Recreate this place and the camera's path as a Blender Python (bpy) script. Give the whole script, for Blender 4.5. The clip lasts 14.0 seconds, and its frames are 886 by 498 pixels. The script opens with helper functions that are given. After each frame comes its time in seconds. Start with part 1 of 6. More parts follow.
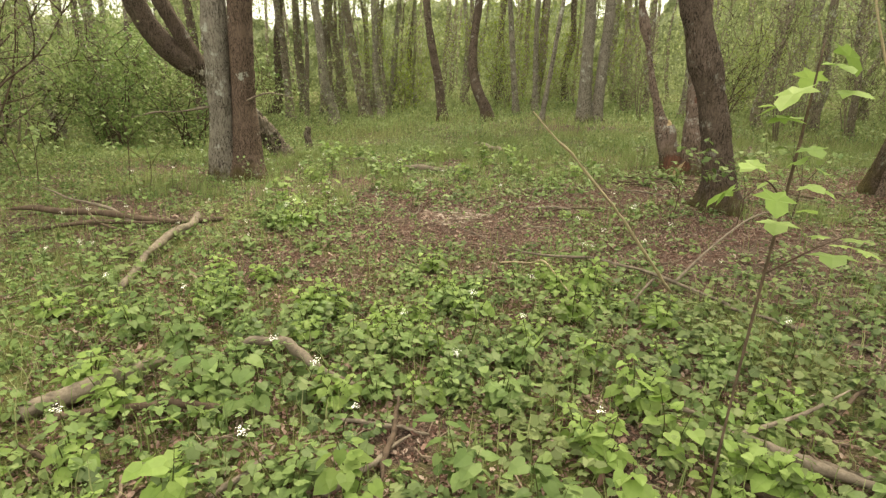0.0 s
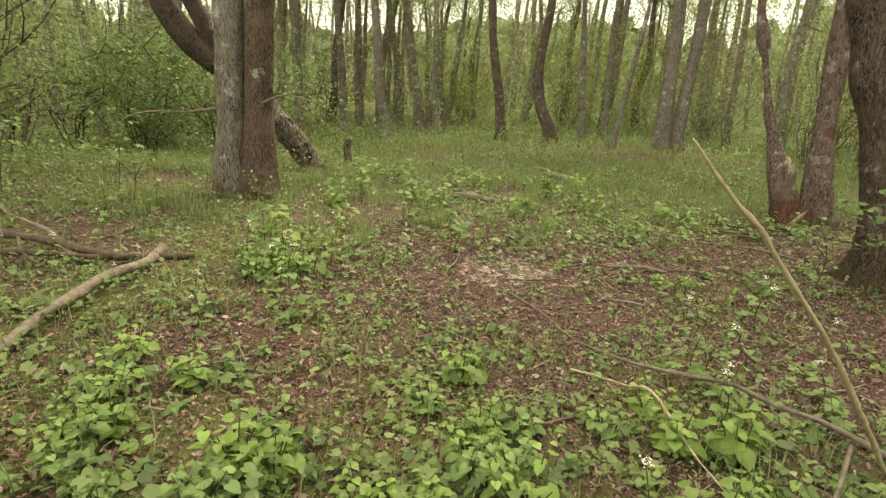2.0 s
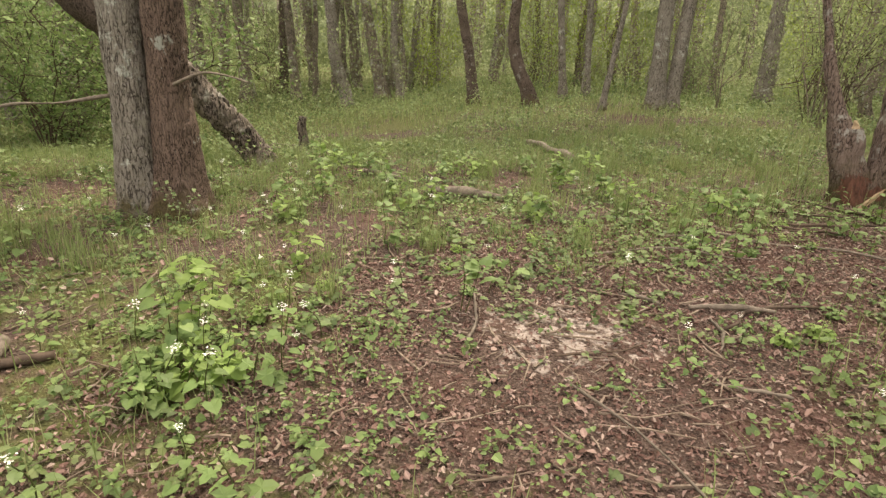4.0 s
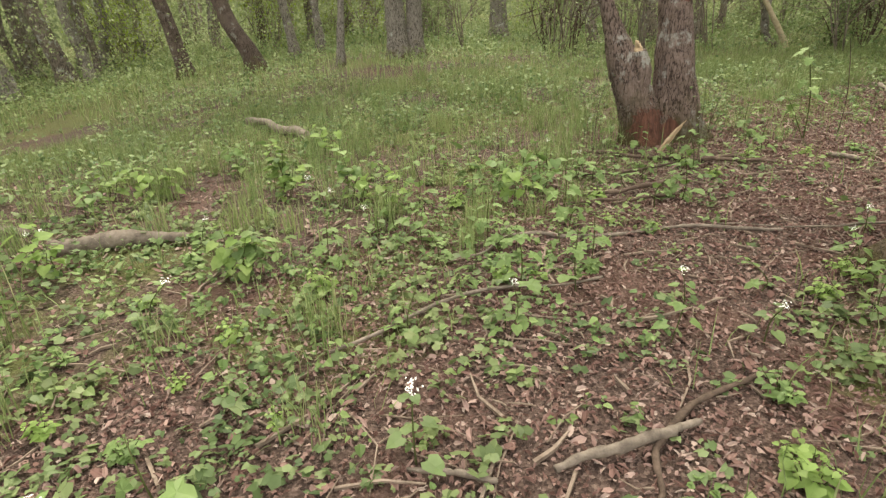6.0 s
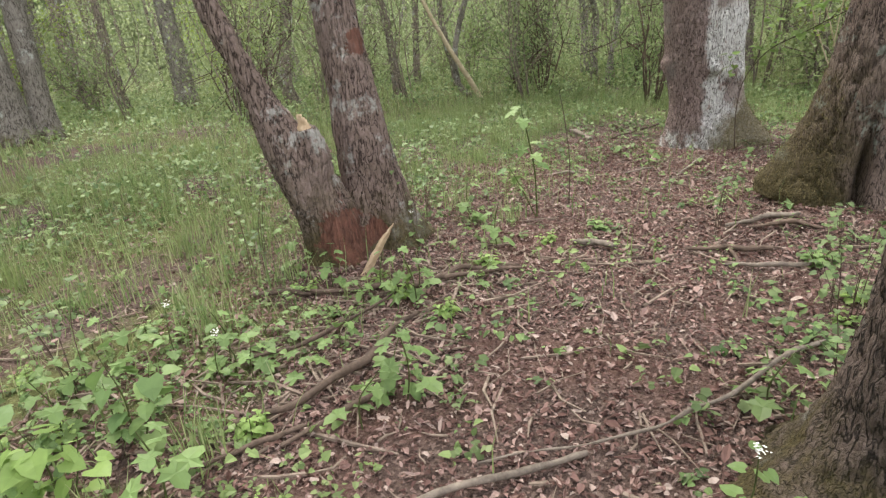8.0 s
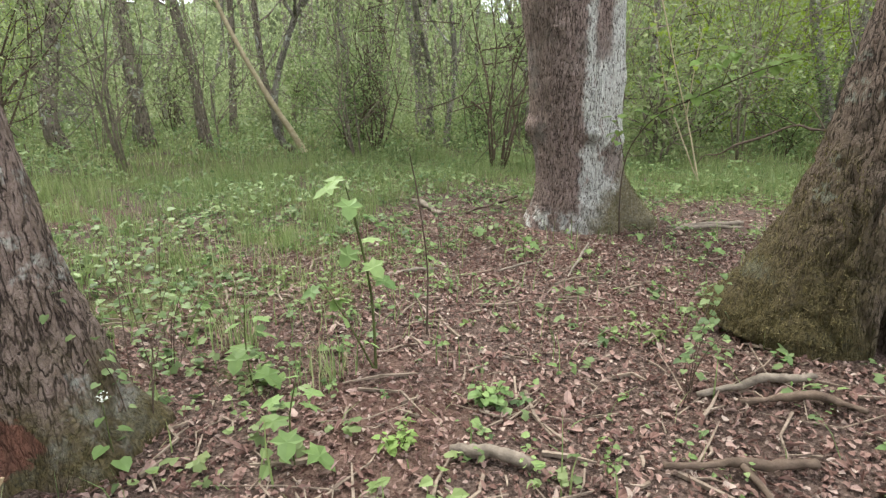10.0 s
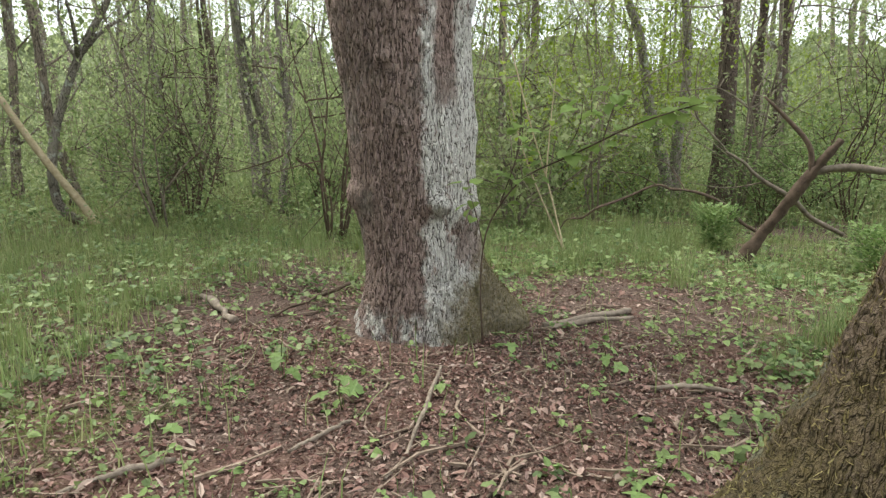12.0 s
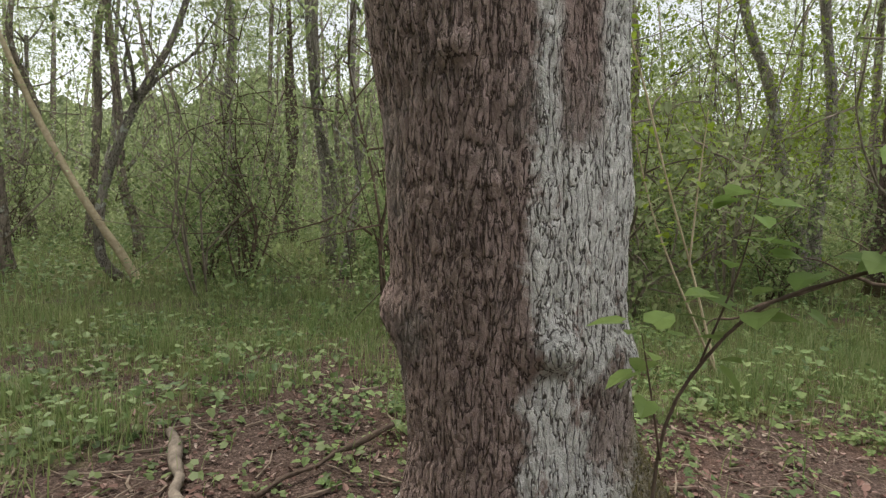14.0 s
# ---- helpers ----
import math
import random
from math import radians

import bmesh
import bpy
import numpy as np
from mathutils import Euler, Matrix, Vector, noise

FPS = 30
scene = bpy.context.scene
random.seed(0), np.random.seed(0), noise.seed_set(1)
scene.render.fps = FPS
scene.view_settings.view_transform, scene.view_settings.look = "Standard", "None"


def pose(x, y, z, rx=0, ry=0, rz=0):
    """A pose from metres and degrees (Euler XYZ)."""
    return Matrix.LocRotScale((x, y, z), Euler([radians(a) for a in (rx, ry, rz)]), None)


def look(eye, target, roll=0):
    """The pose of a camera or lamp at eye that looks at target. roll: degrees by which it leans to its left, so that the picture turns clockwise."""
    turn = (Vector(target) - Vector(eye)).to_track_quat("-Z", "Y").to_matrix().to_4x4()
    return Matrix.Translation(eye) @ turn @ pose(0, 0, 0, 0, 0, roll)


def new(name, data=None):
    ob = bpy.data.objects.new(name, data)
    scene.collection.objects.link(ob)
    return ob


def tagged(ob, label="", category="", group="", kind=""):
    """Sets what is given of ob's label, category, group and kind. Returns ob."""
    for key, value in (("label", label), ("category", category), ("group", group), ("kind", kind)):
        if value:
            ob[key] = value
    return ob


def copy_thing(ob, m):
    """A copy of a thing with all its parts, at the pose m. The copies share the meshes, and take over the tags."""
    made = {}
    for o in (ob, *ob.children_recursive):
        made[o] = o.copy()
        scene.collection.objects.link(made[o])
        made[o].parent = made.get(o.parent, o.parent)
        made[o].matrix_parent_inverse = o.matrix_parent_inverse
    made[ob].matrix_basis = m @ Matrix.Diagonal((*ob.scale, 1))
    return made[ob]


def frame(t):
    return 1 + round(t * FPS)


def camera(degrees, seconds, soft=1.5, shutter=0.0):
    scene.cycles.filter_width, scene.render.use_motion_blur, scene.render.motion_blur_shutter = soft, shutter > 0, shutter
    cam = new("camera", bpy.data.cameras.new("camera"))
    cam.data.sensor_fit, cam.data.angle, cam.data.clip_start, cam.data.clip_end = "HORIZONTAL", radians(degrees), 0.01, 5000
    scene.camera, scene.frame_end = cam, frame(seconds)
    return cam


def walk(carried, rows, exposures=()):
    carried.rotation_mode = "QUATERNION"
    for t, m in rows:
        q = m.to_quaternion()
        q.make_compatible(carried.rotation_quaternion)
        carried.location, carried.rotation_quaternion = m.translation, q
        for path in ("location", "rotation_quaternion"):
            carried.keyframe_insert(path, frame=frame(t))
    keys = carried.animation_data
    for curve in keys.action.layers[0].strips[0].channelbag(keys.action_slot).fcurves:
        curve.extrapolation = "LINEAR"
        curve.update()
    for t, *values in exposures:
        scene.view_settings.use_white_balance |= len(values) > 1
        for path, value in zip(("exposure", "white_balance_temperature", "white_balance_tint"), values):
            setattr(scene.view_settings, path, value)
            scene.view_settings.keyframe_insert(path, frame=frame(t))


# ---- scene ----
cam = camera(76.1, 14.0, soft=1.35)
PATH = [
    (0, (0.678, -5.576, 1.881), (0.642, -3.665, 1.292), 1.5),
    (0.5, (0.747, -5.018, 1.811), (0.565, -3.107, 1.248), 0.6),
    (1, (0.812, -4.566, 1.816), (0.644, -2.644, 1.29), 0.7),
    (1.5, (0.842, -3.916, 1.702), (0.78, -1.988, 1.173), 3.2),
    (2, (0.653, -3.362, 1.742), (0.438, -1.449, 1.199), 4.3),
    (2.2, (0.558, -3.098, 1.715), (0.228, -1.198, 1.186), 3.5),
    (4.3, (0.048, -0.763, 1.79), (0.02, 1.121, 1.12), 0.5),
    (4.5, (0.046, -0.448, 1.691), (0.053, 1.447, 1.051), -1.2),
    (5, (0.349, 0.316, 1.459), (0.533, 2.187, 0.777), -5.1),
    (5.5, (0.628, 1.016, 1.433), (1.035, 2.843, 0.728), -4.5),
    (6, (0.933, 1.618, 1.53), (1.558, 3.344, 0.737), -3.0),
    (6.5, (1.372, 2.179, 1.555), (2.127, 3.883, 0.83), -4.6),
    (7, (1.74, 2.671, 1.611), (2.761, 4.256, 0.943), -3.3),
    (7.5, (2.344, 3.016, 1.547), (3.601, 4.421, 0.882), -3.6),
    (8, (2.877, 3.427, 1.453), (4.24, 4.724, 0.774), -4.9),
    (8.5, (3.396, 3.776, 1.489), (4.901, 4.938, 0.871), -4.4),
    (9, (3.947, 4.091, 1.409), (5.583, 5.077, 0.818), -2.1),
    (9.2, (4.168, 4.235, 1.377), (5.824, 5.189, 0.787), -1.2),
    (11.3, (5.784, 5.095, 1.189), (7.656, 5.691, 0.818), -0.1),
    (11.5, (6.041, 5.126, 1.223), (7.93, 5.673, 0.861), 0.5),
    (12, (6.626, 4.98, 1.26), (8.556, 5.388, 0.929), -0.3),
    (12.5, (7.199, 4.943, 1.382), (9.15, 5.335, 1.186), -0.5),
    (13, (7.8, 5.161, 1.43), (9.748, 5.603, 1.328), 3.5),
    (13.5, (8.286, 5.362, 1.336), (10.206, 5.909, 1.216), 4.7),
    (14, (8.587, 5.558, 1.365), (10.464, 6.235, 1.226), 1.5),
]
EXPOSURES = [(0.0, 1.42, 8500, 3), (2.0, 1.26, 8800, 1), (4.5, 1.4, 7600, 14), (6.0, 1.48, 7300, 8), (7.0, 1.54, 6850, 13), (9.0, 1.7, 6250, 9), (12.0, 1.44, 6500, 6), (13.0, 1.22, 6450, 8), (14.0, 0.95, 6650, 10)]
walk(cam, [(t, look(eye, target, roll)) for t, eye, target, roll in PATH], EXPOSURES)


# ---- light: a bright overcast spring day ----
world = bpy.data.worlds.new("sky")
scene.world = world
world.use_nodes = True
wn = world.node_tree
sky = wn.nodes.new("ShaderNodeTexSky")
sky.sky_type = "NISHITA"
sky.sun_disc = False
sky.sun_elevation, sky.sun_rotation = radians(55), radians(200)
sky.air_density, sky.dust_density, sky.ozone_density = 1.0, 2.0, 1.0
cloud = wn.nodes.new("ShaderNodeHueSaturation")
cloud.inputs["Saturation"].default_value = 0.25
wn.links.new(sky.outputs[0], cloud.inputs["Color"])
wn.links.new(cloud.outputs[0], wn.nodes["Background"].inputs[0])
wn.nodes["Background"].inputs[1].default_value = 0.138
sun = new("sun", bpy.data.lights.new("sun", "SUN"))
sun.data.energy, sun.data.angle, sun.data.color = 2.5, radians(36), (1.0, 0.95, 0.86)
sun.matrix_world = look((0, 0, 40), (0, 0, 0)) @ Matrix.Identity(4)
sun.rotation_euler = Euler((radians(35), 0, radians(160)))


# ---- materials ----
def material(name, rough=0.85):
    m = bpy.data.materials.new(name)
    m.use_nodes = True
    nt = m.node_tree
    b = nt.nodes["Principled BSDF"]
    b.inputs["Roughness"].default_value = rough
    b.inputs["Specular IOR Level"].default_value = 0.25
    return m, nt, b


def link(nt, a, b):
    nt.links.new(a, b)


def ramp(nt, fac, stops):
    r = nt.nodes.new("ShaderNodeValToRGB")
    e = r.color_ramp.elements
    while len(e) < len(stops):
        e.new(0.5)
    for el, (p, c) in zip(e, stops):
        el.position, el.color = p, (*c, 1)
    link(nt, fac, r.inputs[0])
    return r.outputs[0]


def noise_tex(nt, vec, scale, detail=4, rough=0.6, stretch=None):
    if stretch:
        mp = nt.nodes.new("ShaderNodeMapping")
        mp.inputs["Scale"].default_value = stretch
        link(nt, vec, mp.inputs[0])
        vec = mp.outputs[0]
    n = nt.nodes.new("ShaderNodeTexNoise")
    n.inputs["Scale"].default_value, n.inputs["Detail"].default_value, n.inputs["Roughness"].default_value = scale, detail, rough
    link(nt, vec, n.inputs["Vector"])
    return n.outputs["Fac"]


def mixc(nt, fac, a, b, mode="MIX"):
    m = nt.nodes.new("ShaderNodeMix")
    m.data_type, m.blend_type = "RGBA", mode
    for sock, v in ((m.inputs[0], fac), (m.inputs[6], a), (m.inputs[7], b)):
        if isinstance(v, (int, float)):
            sock.default_value = v
        elif isinstance(v, tuple):
            sock.default_value = (*v, 1)
        else:
            link(nt, v, sock)
    return m.outputs[2]


def calc(nt, op, a, b=0.0, clamp=False):
    m = nt.nodes.new("ShaderNodeMath")
    m.operation, m.use_clamp = op, clamp
    for sock, v in ((m.inputs[0], a), (m.inputs[1], b)):
        if isinstance(v, (int, float)):
            sock.default_value = v
        else:
            link(nt, v, sock)
    return m.outputs[0]


def edge(nt, v, lo, hi):
    m = nt.nodes.new("ShaderNodeMapRange")
    m.interpolation_type = "SMOOTHSTEP"
    m.inputs[1].default_value, m.inputs[2].default_value = lo, hi
    link(nt, v, m.inputs[0])
    return m.outputs[0]


def bump(nt, b, height, strength, dist):
    n = nt.nodes.new("ShaderNodeBump")
    n.inputs["Strength"].default_value, n.inputs["Distance"].default_value = strength, dist
    link(nt, height, n.inputs["Height"])
    link(nt, n.outputs[0], b.inputs["Normal"])


def coords(nt):
    return nt.nodes.new("ShaderNodeTexCoord").outputs["Object"]


def furrows(nt, c, scale, tall, width):
    """Interlacing furrows of bark along the level lines of a stretched noise: 0 in the furrow, 1 on the plate."""
    n = noise_tex(nt, c, scale, 2.0, 0.5, (1, 1, tall))
    d = calc(nt, "ABSOLUTE", calc(nt, "SUBTRACT", n, 0.5))
    return edge(nt, d, 0.0, width)


def bark_relief(nt, c, grain):
    """Height of the bark: wide furrows, narrow ones, short cross breaks and grain."""
    grain = grain * 1.3
    a = furrows(nt, c, grain * 0.95, 0.22, 0.07)
    b = furrows(nt, c, grain * 1.9, 0.34, 0.07)
    x = furrows(nt, c, grain * 1.1, 1.1, 0.035)
    grainy = noise_tex(nt, c, grain * 5, 4, 0.7, (1, 1, 0.6))
    h = calc(nt, "ADD", calc(nt, "MULTIPLY", a, 0.5), calc(nt, "MULTIPLY", b, 0.2))
    h = calc(nt, "ADD", h, calc(nt, "MULTIPLY", x, 0.14))
    return calc(nt, "ADD", h, calc(nt, "MULTIPLY", grainy, 0.25))


def bark(name, dark, mid, light, grain=26.0, patch=0.0, patch_col=(0.5, 0.52, 0.48), moss=0.0, rot=(), side=False):
    """Fissured bark: cracks coloured darker for the shade in them, plates, grey lichen patches, moss low on the trunk,
    red rotten wood at the foot.
    """
    m, nt, b = material(name, 0.92)
    c = coords(nt)
    fine = noise_tex(nt, c, grain, 5, 0.65, (1, 1, 0.22))
    relief = bark_relief(nt, c, grain)
    col = ramp(nt, noise_tex(nt, c, grain * 1.6, 5, 0.7, (1, 1, 0.5)), [(0.33, mid), (0.68, light)])
    # shade inside the cracks is put into the colour, by relief height
    col = mixc(nt, edge(nt, relief, 0.32, 0.9), dark, col)
    big = noise_tex(nt, c, 2.2, 3)
    col = mixc(nt, calc(nt, "MULTIPLY", edge(nt, big, 0.45, 0.7), 0.55), col, light)
    sep = nt.nodes.new("ShaderNodeSeparateXYZ")
    link(nt, c, sep.inputs[0])
    if patch:
        p = edge(nt, noise_tex(nt, c, 3.1, 5, 0.7), 0.62 - 0.12 * patch, 0.68 - 0.1 * patch)
        p = calc(nt, "MULTIPLY", p, edge(nt, fine, 0.38, 0.5))
        col = mixc(nt, calc(nt, "MULTIPLY", p, 0.8), col, patch_col)
    if moss:
        h = calc(nt, "ADD", sep.outputs[2], calc(nt, "MULTIPLY", noise_tex(nt, c, 5, 4), -1.3))
        k = calc(nt, "SUBTRACT", 1.0, edge(nt, h, -0.75, moss - 0.6))
        if side:
            k = calc(nt, "MULTIPLY", k, edge(nt, calc(nt, "ADD", sep.outputs[1], calc(nt, "MULTIPLY", noise_tex(nt, c, 4, 4), 0.4)), 0.06, 0.32))
        col = mixc(nt, calc(nt, "MULTIPLY", k, 0.93), col, ramp(nt, noise_tex(nt, c, 60, 3), [(0.3, (0.04, 0.034, 0.013)), (0.7, (0.13, 0.105, 0.04))]))
    for spot in rot:
        d = nt.nodes.new("ShaderNodeVectorMath")
        d.operation = "DISTANCE"
        link(nt, c, d.inputs[0])
        d.inputs[1].default_value = spot[:3]
        h = calc(nt, "ADD", d.outputs["Value"], calc(nt, "MULTIPLY", calc(nt, "SUBTRACT", noise_tex(nt, c, 9, 5, 0.7), 0.5), 1.9 * spot[3]))
        k = calc(nt, "SUBTRACT", 1.0, edge(nt, h, spot[3] * 0.8, spot[3]))
        col = mixc(nt, calc(nt, "MULTIPLY", k, 0.9), col, ramp(nt, fine, [(0.3, (0.07, 0.03, 0.022)), (0.65, (0.22, 0.098, 0.07))]))
    link(nt, col, b.inputs["Base Color"])
    bump(nt, b, relief, 1.0, 0.022)
    return m


def great_bark():
    """Thick reddish-grey bark with a pale crust of lichen down one side, white flecks at the foot, moss over the root."""
    m, nt, b = material("great_bark", 0.93)
    c = coords(nt)
    sep = nt.nodes.new("ShaderNodeSeparateXYZ")
    link(nt, c, sep.inputs[0])
    x, z = sep.outputs[0], sep.outputs[2]
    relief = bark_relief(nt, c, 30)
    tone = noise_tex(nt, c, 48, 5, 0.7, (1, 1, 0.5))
    # furrow shade painted in: brown bark and lichen both darken where relief is low
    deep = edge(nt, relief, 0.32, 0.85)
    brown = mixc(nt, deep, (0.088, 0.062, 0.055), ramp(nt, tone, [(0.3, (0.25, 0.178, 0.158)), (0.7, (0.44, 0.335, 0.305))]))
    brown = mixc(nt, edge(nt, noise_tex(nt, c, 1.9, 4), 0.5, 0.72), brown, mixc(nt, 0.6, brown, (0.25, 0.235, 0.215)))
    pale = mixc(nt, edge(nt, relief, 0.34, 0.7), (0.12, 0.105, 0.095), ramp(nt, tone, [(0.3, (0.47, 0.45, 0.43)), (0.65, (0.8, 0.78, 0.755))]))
    wob = calc(nt, "MULTIPLY", calc(nt, "SUBTRACT", noise_tex(nt, c, 2.6, 6, 0.75), 0.5), 0.42)
    side = calc(nt, "ADD", calc(nt, "ADD", x, wob), calc(nt, "MULTIPLY", z, 0.01))
    lich = edge(nt, side, 0.03, 0.1)
    tongue = calc(nt, "ABSOLUTE", calc(nt, "SUBTRACT", calc(nt, "ADD", x, calc(nt, "MULTIPLY", wob, 0.4)), 0.2))
    tongue = calc(nt, "MULTIPLY", calc(nt, "SUBTRACT", 1.0, edge(nt, tongue, 0.05, 0.11)), edge(nt, calc(nt, "ADD", z, wob), 1.62, 1.78))
    lich = calc(nt, "MULTIPLY", lich, calc(nt, "SUBTRACT", 1.0, tongue))
    foot = calc(nt, "SUBTRACT", 1.0, edge(nt, calc(nt, "ADD", z, wob), 0.16, 0.30))
    foot = calc(nt, "MULTIPLY", foot, edge(nt, calc(nt, "MULTIPLY", x, -1.0), -0.3, 0.1))
    lich = calc(nt, "MAXIMUM", lich, calc(nt, "MULTIPLY", foot, edge(nt, noise_tex(nt, c, 9, 4), 0.44, 0.56)))
    bare = nt.nodes.new("ShaderNodeVectorMath")
    bare.operation = "DISTANCE"
    link(nt, c, bare.inputs[0])
    bare.inputs[1].default_value = (0.36, -0.26, 0.72)
    bare = calc(nt, "ADD", bare.outputs["Value"], calc(nt, "MULTIPLY", calc(nt, "SUBTRACT", noise_tex(nt, c, 11, 5, 0.7), 0.5), 0.5))
    lich = calc(nt, "MULTIPLY", lich, calc(nt, "ADD", calc(nt, "MULTIPLY", edge(nt, bare, 0.14, 0.24), 0.8), 0.2))
    gaps = edge(nt, noise_tex(nt, c, 8, 6, 0.75, (1, 1, 0.5)), 0.34, 0.46)
    col = mixc(nt, calc(nt, "MULTIPLY", lich, gaps), brown, pale)
    rim = calc(nt, "SUBTRACT", calc(nt, "ADD", x, calc(nt, "MULTIPLY", wob, 0.5)), calc(nt, "MULTIPLY", z, 0.48))
    ms = calc(nt, "MULTIPLY", edge(nt, calc(nt, "ADD", rim, calc(nt, "MULTIPLY", wob, 0.9)), 0.02, 0.24), 0.85)
    col = mixc(nt, ms, col, ramp(nt, noise_tex(nt, c, 45, 4), [(0.3, (0.1, 0.08, 0.042)), (0.7, (0.27, 0.22, 0.12))]))
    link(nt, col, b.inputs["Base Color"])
    bump(nt, b, relief, 1.0, 0.026)
    return m


def leaf_material(name, shades, thin=0.4, rough=0.5):
    m, nt, b = material(name, rough)
    g = nt.nodes.new("ShaderNodeNewGeometry").outputs["Random Per Island"]
    o = nt.nodes.new("ShaderNodeObjectInfo").outputs["Random"]
    n = len(shades)
    col = ramp(nt, g, [(i / max(1, n - 1), s) for i, s in enumerate(shades)])
    hs = nt.nodes.new("ShaderNodeHueSaturation")
    link(nt, calc(nt, "ADD", calc(nt, "MULTIPLY", o, 0.4), 0.8), hs.inputs["Value"])
    link(nt, col, hs.inputs["Color"])
    c = coords(nt)
    col = mixc(nt, calc(nt, "MULTIPLY", noise_tex(nt, c, 35, 2), 0.35), hs.outputs[0], tuple(v * 0.45 for v in shades[0]))
    drift = calc(nt, "MULTIPLY", edge(nt, noise_tex(nt, c, 0.9, 3), 0.42, 0.66), 0.5)
    col = mixc(nt, drift, col, mixc(nt, 0.4, col, (0.32, 0.32, 0.13)))
    link(nt, col, b.inputs["Base Color"])
    t = nt.nodes.new("ShaderNodeBsdfTranslucent")
    link(nt, col, t.inputs["Color"])
    mx = nt.nodes.new("ShaderNodeMixShader")
    mx.inputs[0].default_value = thin
    link(nt, b.outputs[0], mx.inputs[1])
    link(nt, t.outputs[0], mx.inputs[2])
    link(nt, mx.outputs[0], nt.nodes["Material Output"].inputs["Surface"])
    return m


def litter_material():
    m, nt, b = material("dead_leaf", 0.8)
    g = nt.nodes.new("ShaderNodeNewGeometry").outputs["Random Per Island"]
    col = ramp(nt, g, [(0.0, (0.1, 0.05, 0.04)), (0.3, (0.205, 0.117, 0.099)), (0.6, (0.3, 0.19, 0.163)), (0.85, (0.405, 0.287, 0.25)), (1.0, (0.49, 0.4, 0.345))])
    c = coords(nt)
    col = mixc(nt, calc(nt, "MULTIPLY", noise_tex(nt, c, 60, 3), 0.5), col, (0.1, 0.062, 0.05))
    link(nt, col, b.inputs["Base Color"])
    return m


def wood_material(name, dark, light):
    m, nt, b = material(name, 0.85)
    c = coords(nt)
    n1 = noise_tex(nt, c, 14, 5, 0.7)
    n2 = noise_tex(nt, c, 70, 4)
    o = nt.nodes.new("ShaderNodeObjectInfo").outputs["Random"]
    col = ramp(nt, n1, [(0.3, dark), (0.68, light)])
    col = mixc(nt, calc(nt, "MULTIPLY", n2, 0.4), col, dark)
    col = mixc(nt, calc(nt, "MULTIPLY", o, 0.35), col, tuple(0.6 * v for v in dark))
    link(nt, col, b.inputs["Base Color"])
    bump(nt, b, n2, 0.6, 0.006)
    return m


def ground_material():
    """Crumbled leaf litter and soil, pale sand at one bare spot, green under the grass."""
    m, nt, b = material("woodland_floor", 0.95)
    c = coords(nt)
    sep = nt.nodes.new("ShaderNodeSeparateXYZ")
    link(nt, c, sep.inputs[0])
    v = nt.nodes.new("ShaderNodeTexVoronoi")
    v.inputs["Scale"].default_value = 75
    v.inputs["Randomness"].default_value = 1.0
    link(nt, c, v.inputs["Vector"])
    sv = nt.nodes.new("ShaderNodeSeparateColor")
    link(nt, v.outputs["Color"], sv.inputs[0])
    litter = ramp(nt, sv.outputs[0], [(0.0, (0.045, 0.029, 0.024)), (0.4, (0.09, 0.06, 0.05)), (0.75, (0.155, 0.107, 0.09)), (1.0, (0.26, 0.19, 0.16))])
    litter = mixc(nt, calc(nt, "MULTIPLY", noise_tex(nt, c, 90, 4), 0.6), litter, (0.075, 0.048, 0.038))
    litter = mixc(nt, calc(nt, "MULTIPLY", edge(nt, noise_tex(nt, c, 1.1, 4), 0.48, 0.66), 0.5), litter, (0.15, 0.082, 0.063))
    green = ramp(nt, noise_tex(nt, c, 40, 4), [(0.3, (0.07, 0.085, 0.022)), (0.7, (0.17, 0.2, 0.06))])
    att = nt.nodes.new("ShaderNodeVertexColor")
    att.layer_name = "cover"
    sc = nt.nodes.new("ShaderNodeSeparateColor")
    link(nt, att.outputs[0], sc.inputs[0])
    gm = edge(nt, calc(nt, "ADD", sc.outputs[0], calc(nt, "MULTIPLY", calc(nt, "SUBTRACT", noise_tex(nt, c, 3.5, 5, 0.7), 0.5), 1.2)), 0.45, 0.85)
    col = mixc(nt, calc(nt, "MULTIPLY", gm, 0.75), litter, green)
    sm = edge(nt, calc(nt, "ADD", sc.outputs[1], calc(nt, "MULTIPLY", calc(nt, "SUBTRACT", noise_tex(nt, c, 7.5, 4, 0.65), 0.5), 2.4)), 0.72, 1.0)
    sand = ramp(nt, noise_tex(nt, c, 30, 5), [(0.3, (0.36, 0.29, 0.25)), (0.7, (0.6, 0.52, 0.47))])
    col = mixc(nt, calc(nt, "MULTIPLY", sm, 0.85), col, sand)
    link(nt, col, b.inputs["Base Color"])
    bump(nt, b, calc(nt, "ADD", v.outputs["Distance"], noise_tex(nt, c, 120, 3)), 0.8, 0.02)
    return m


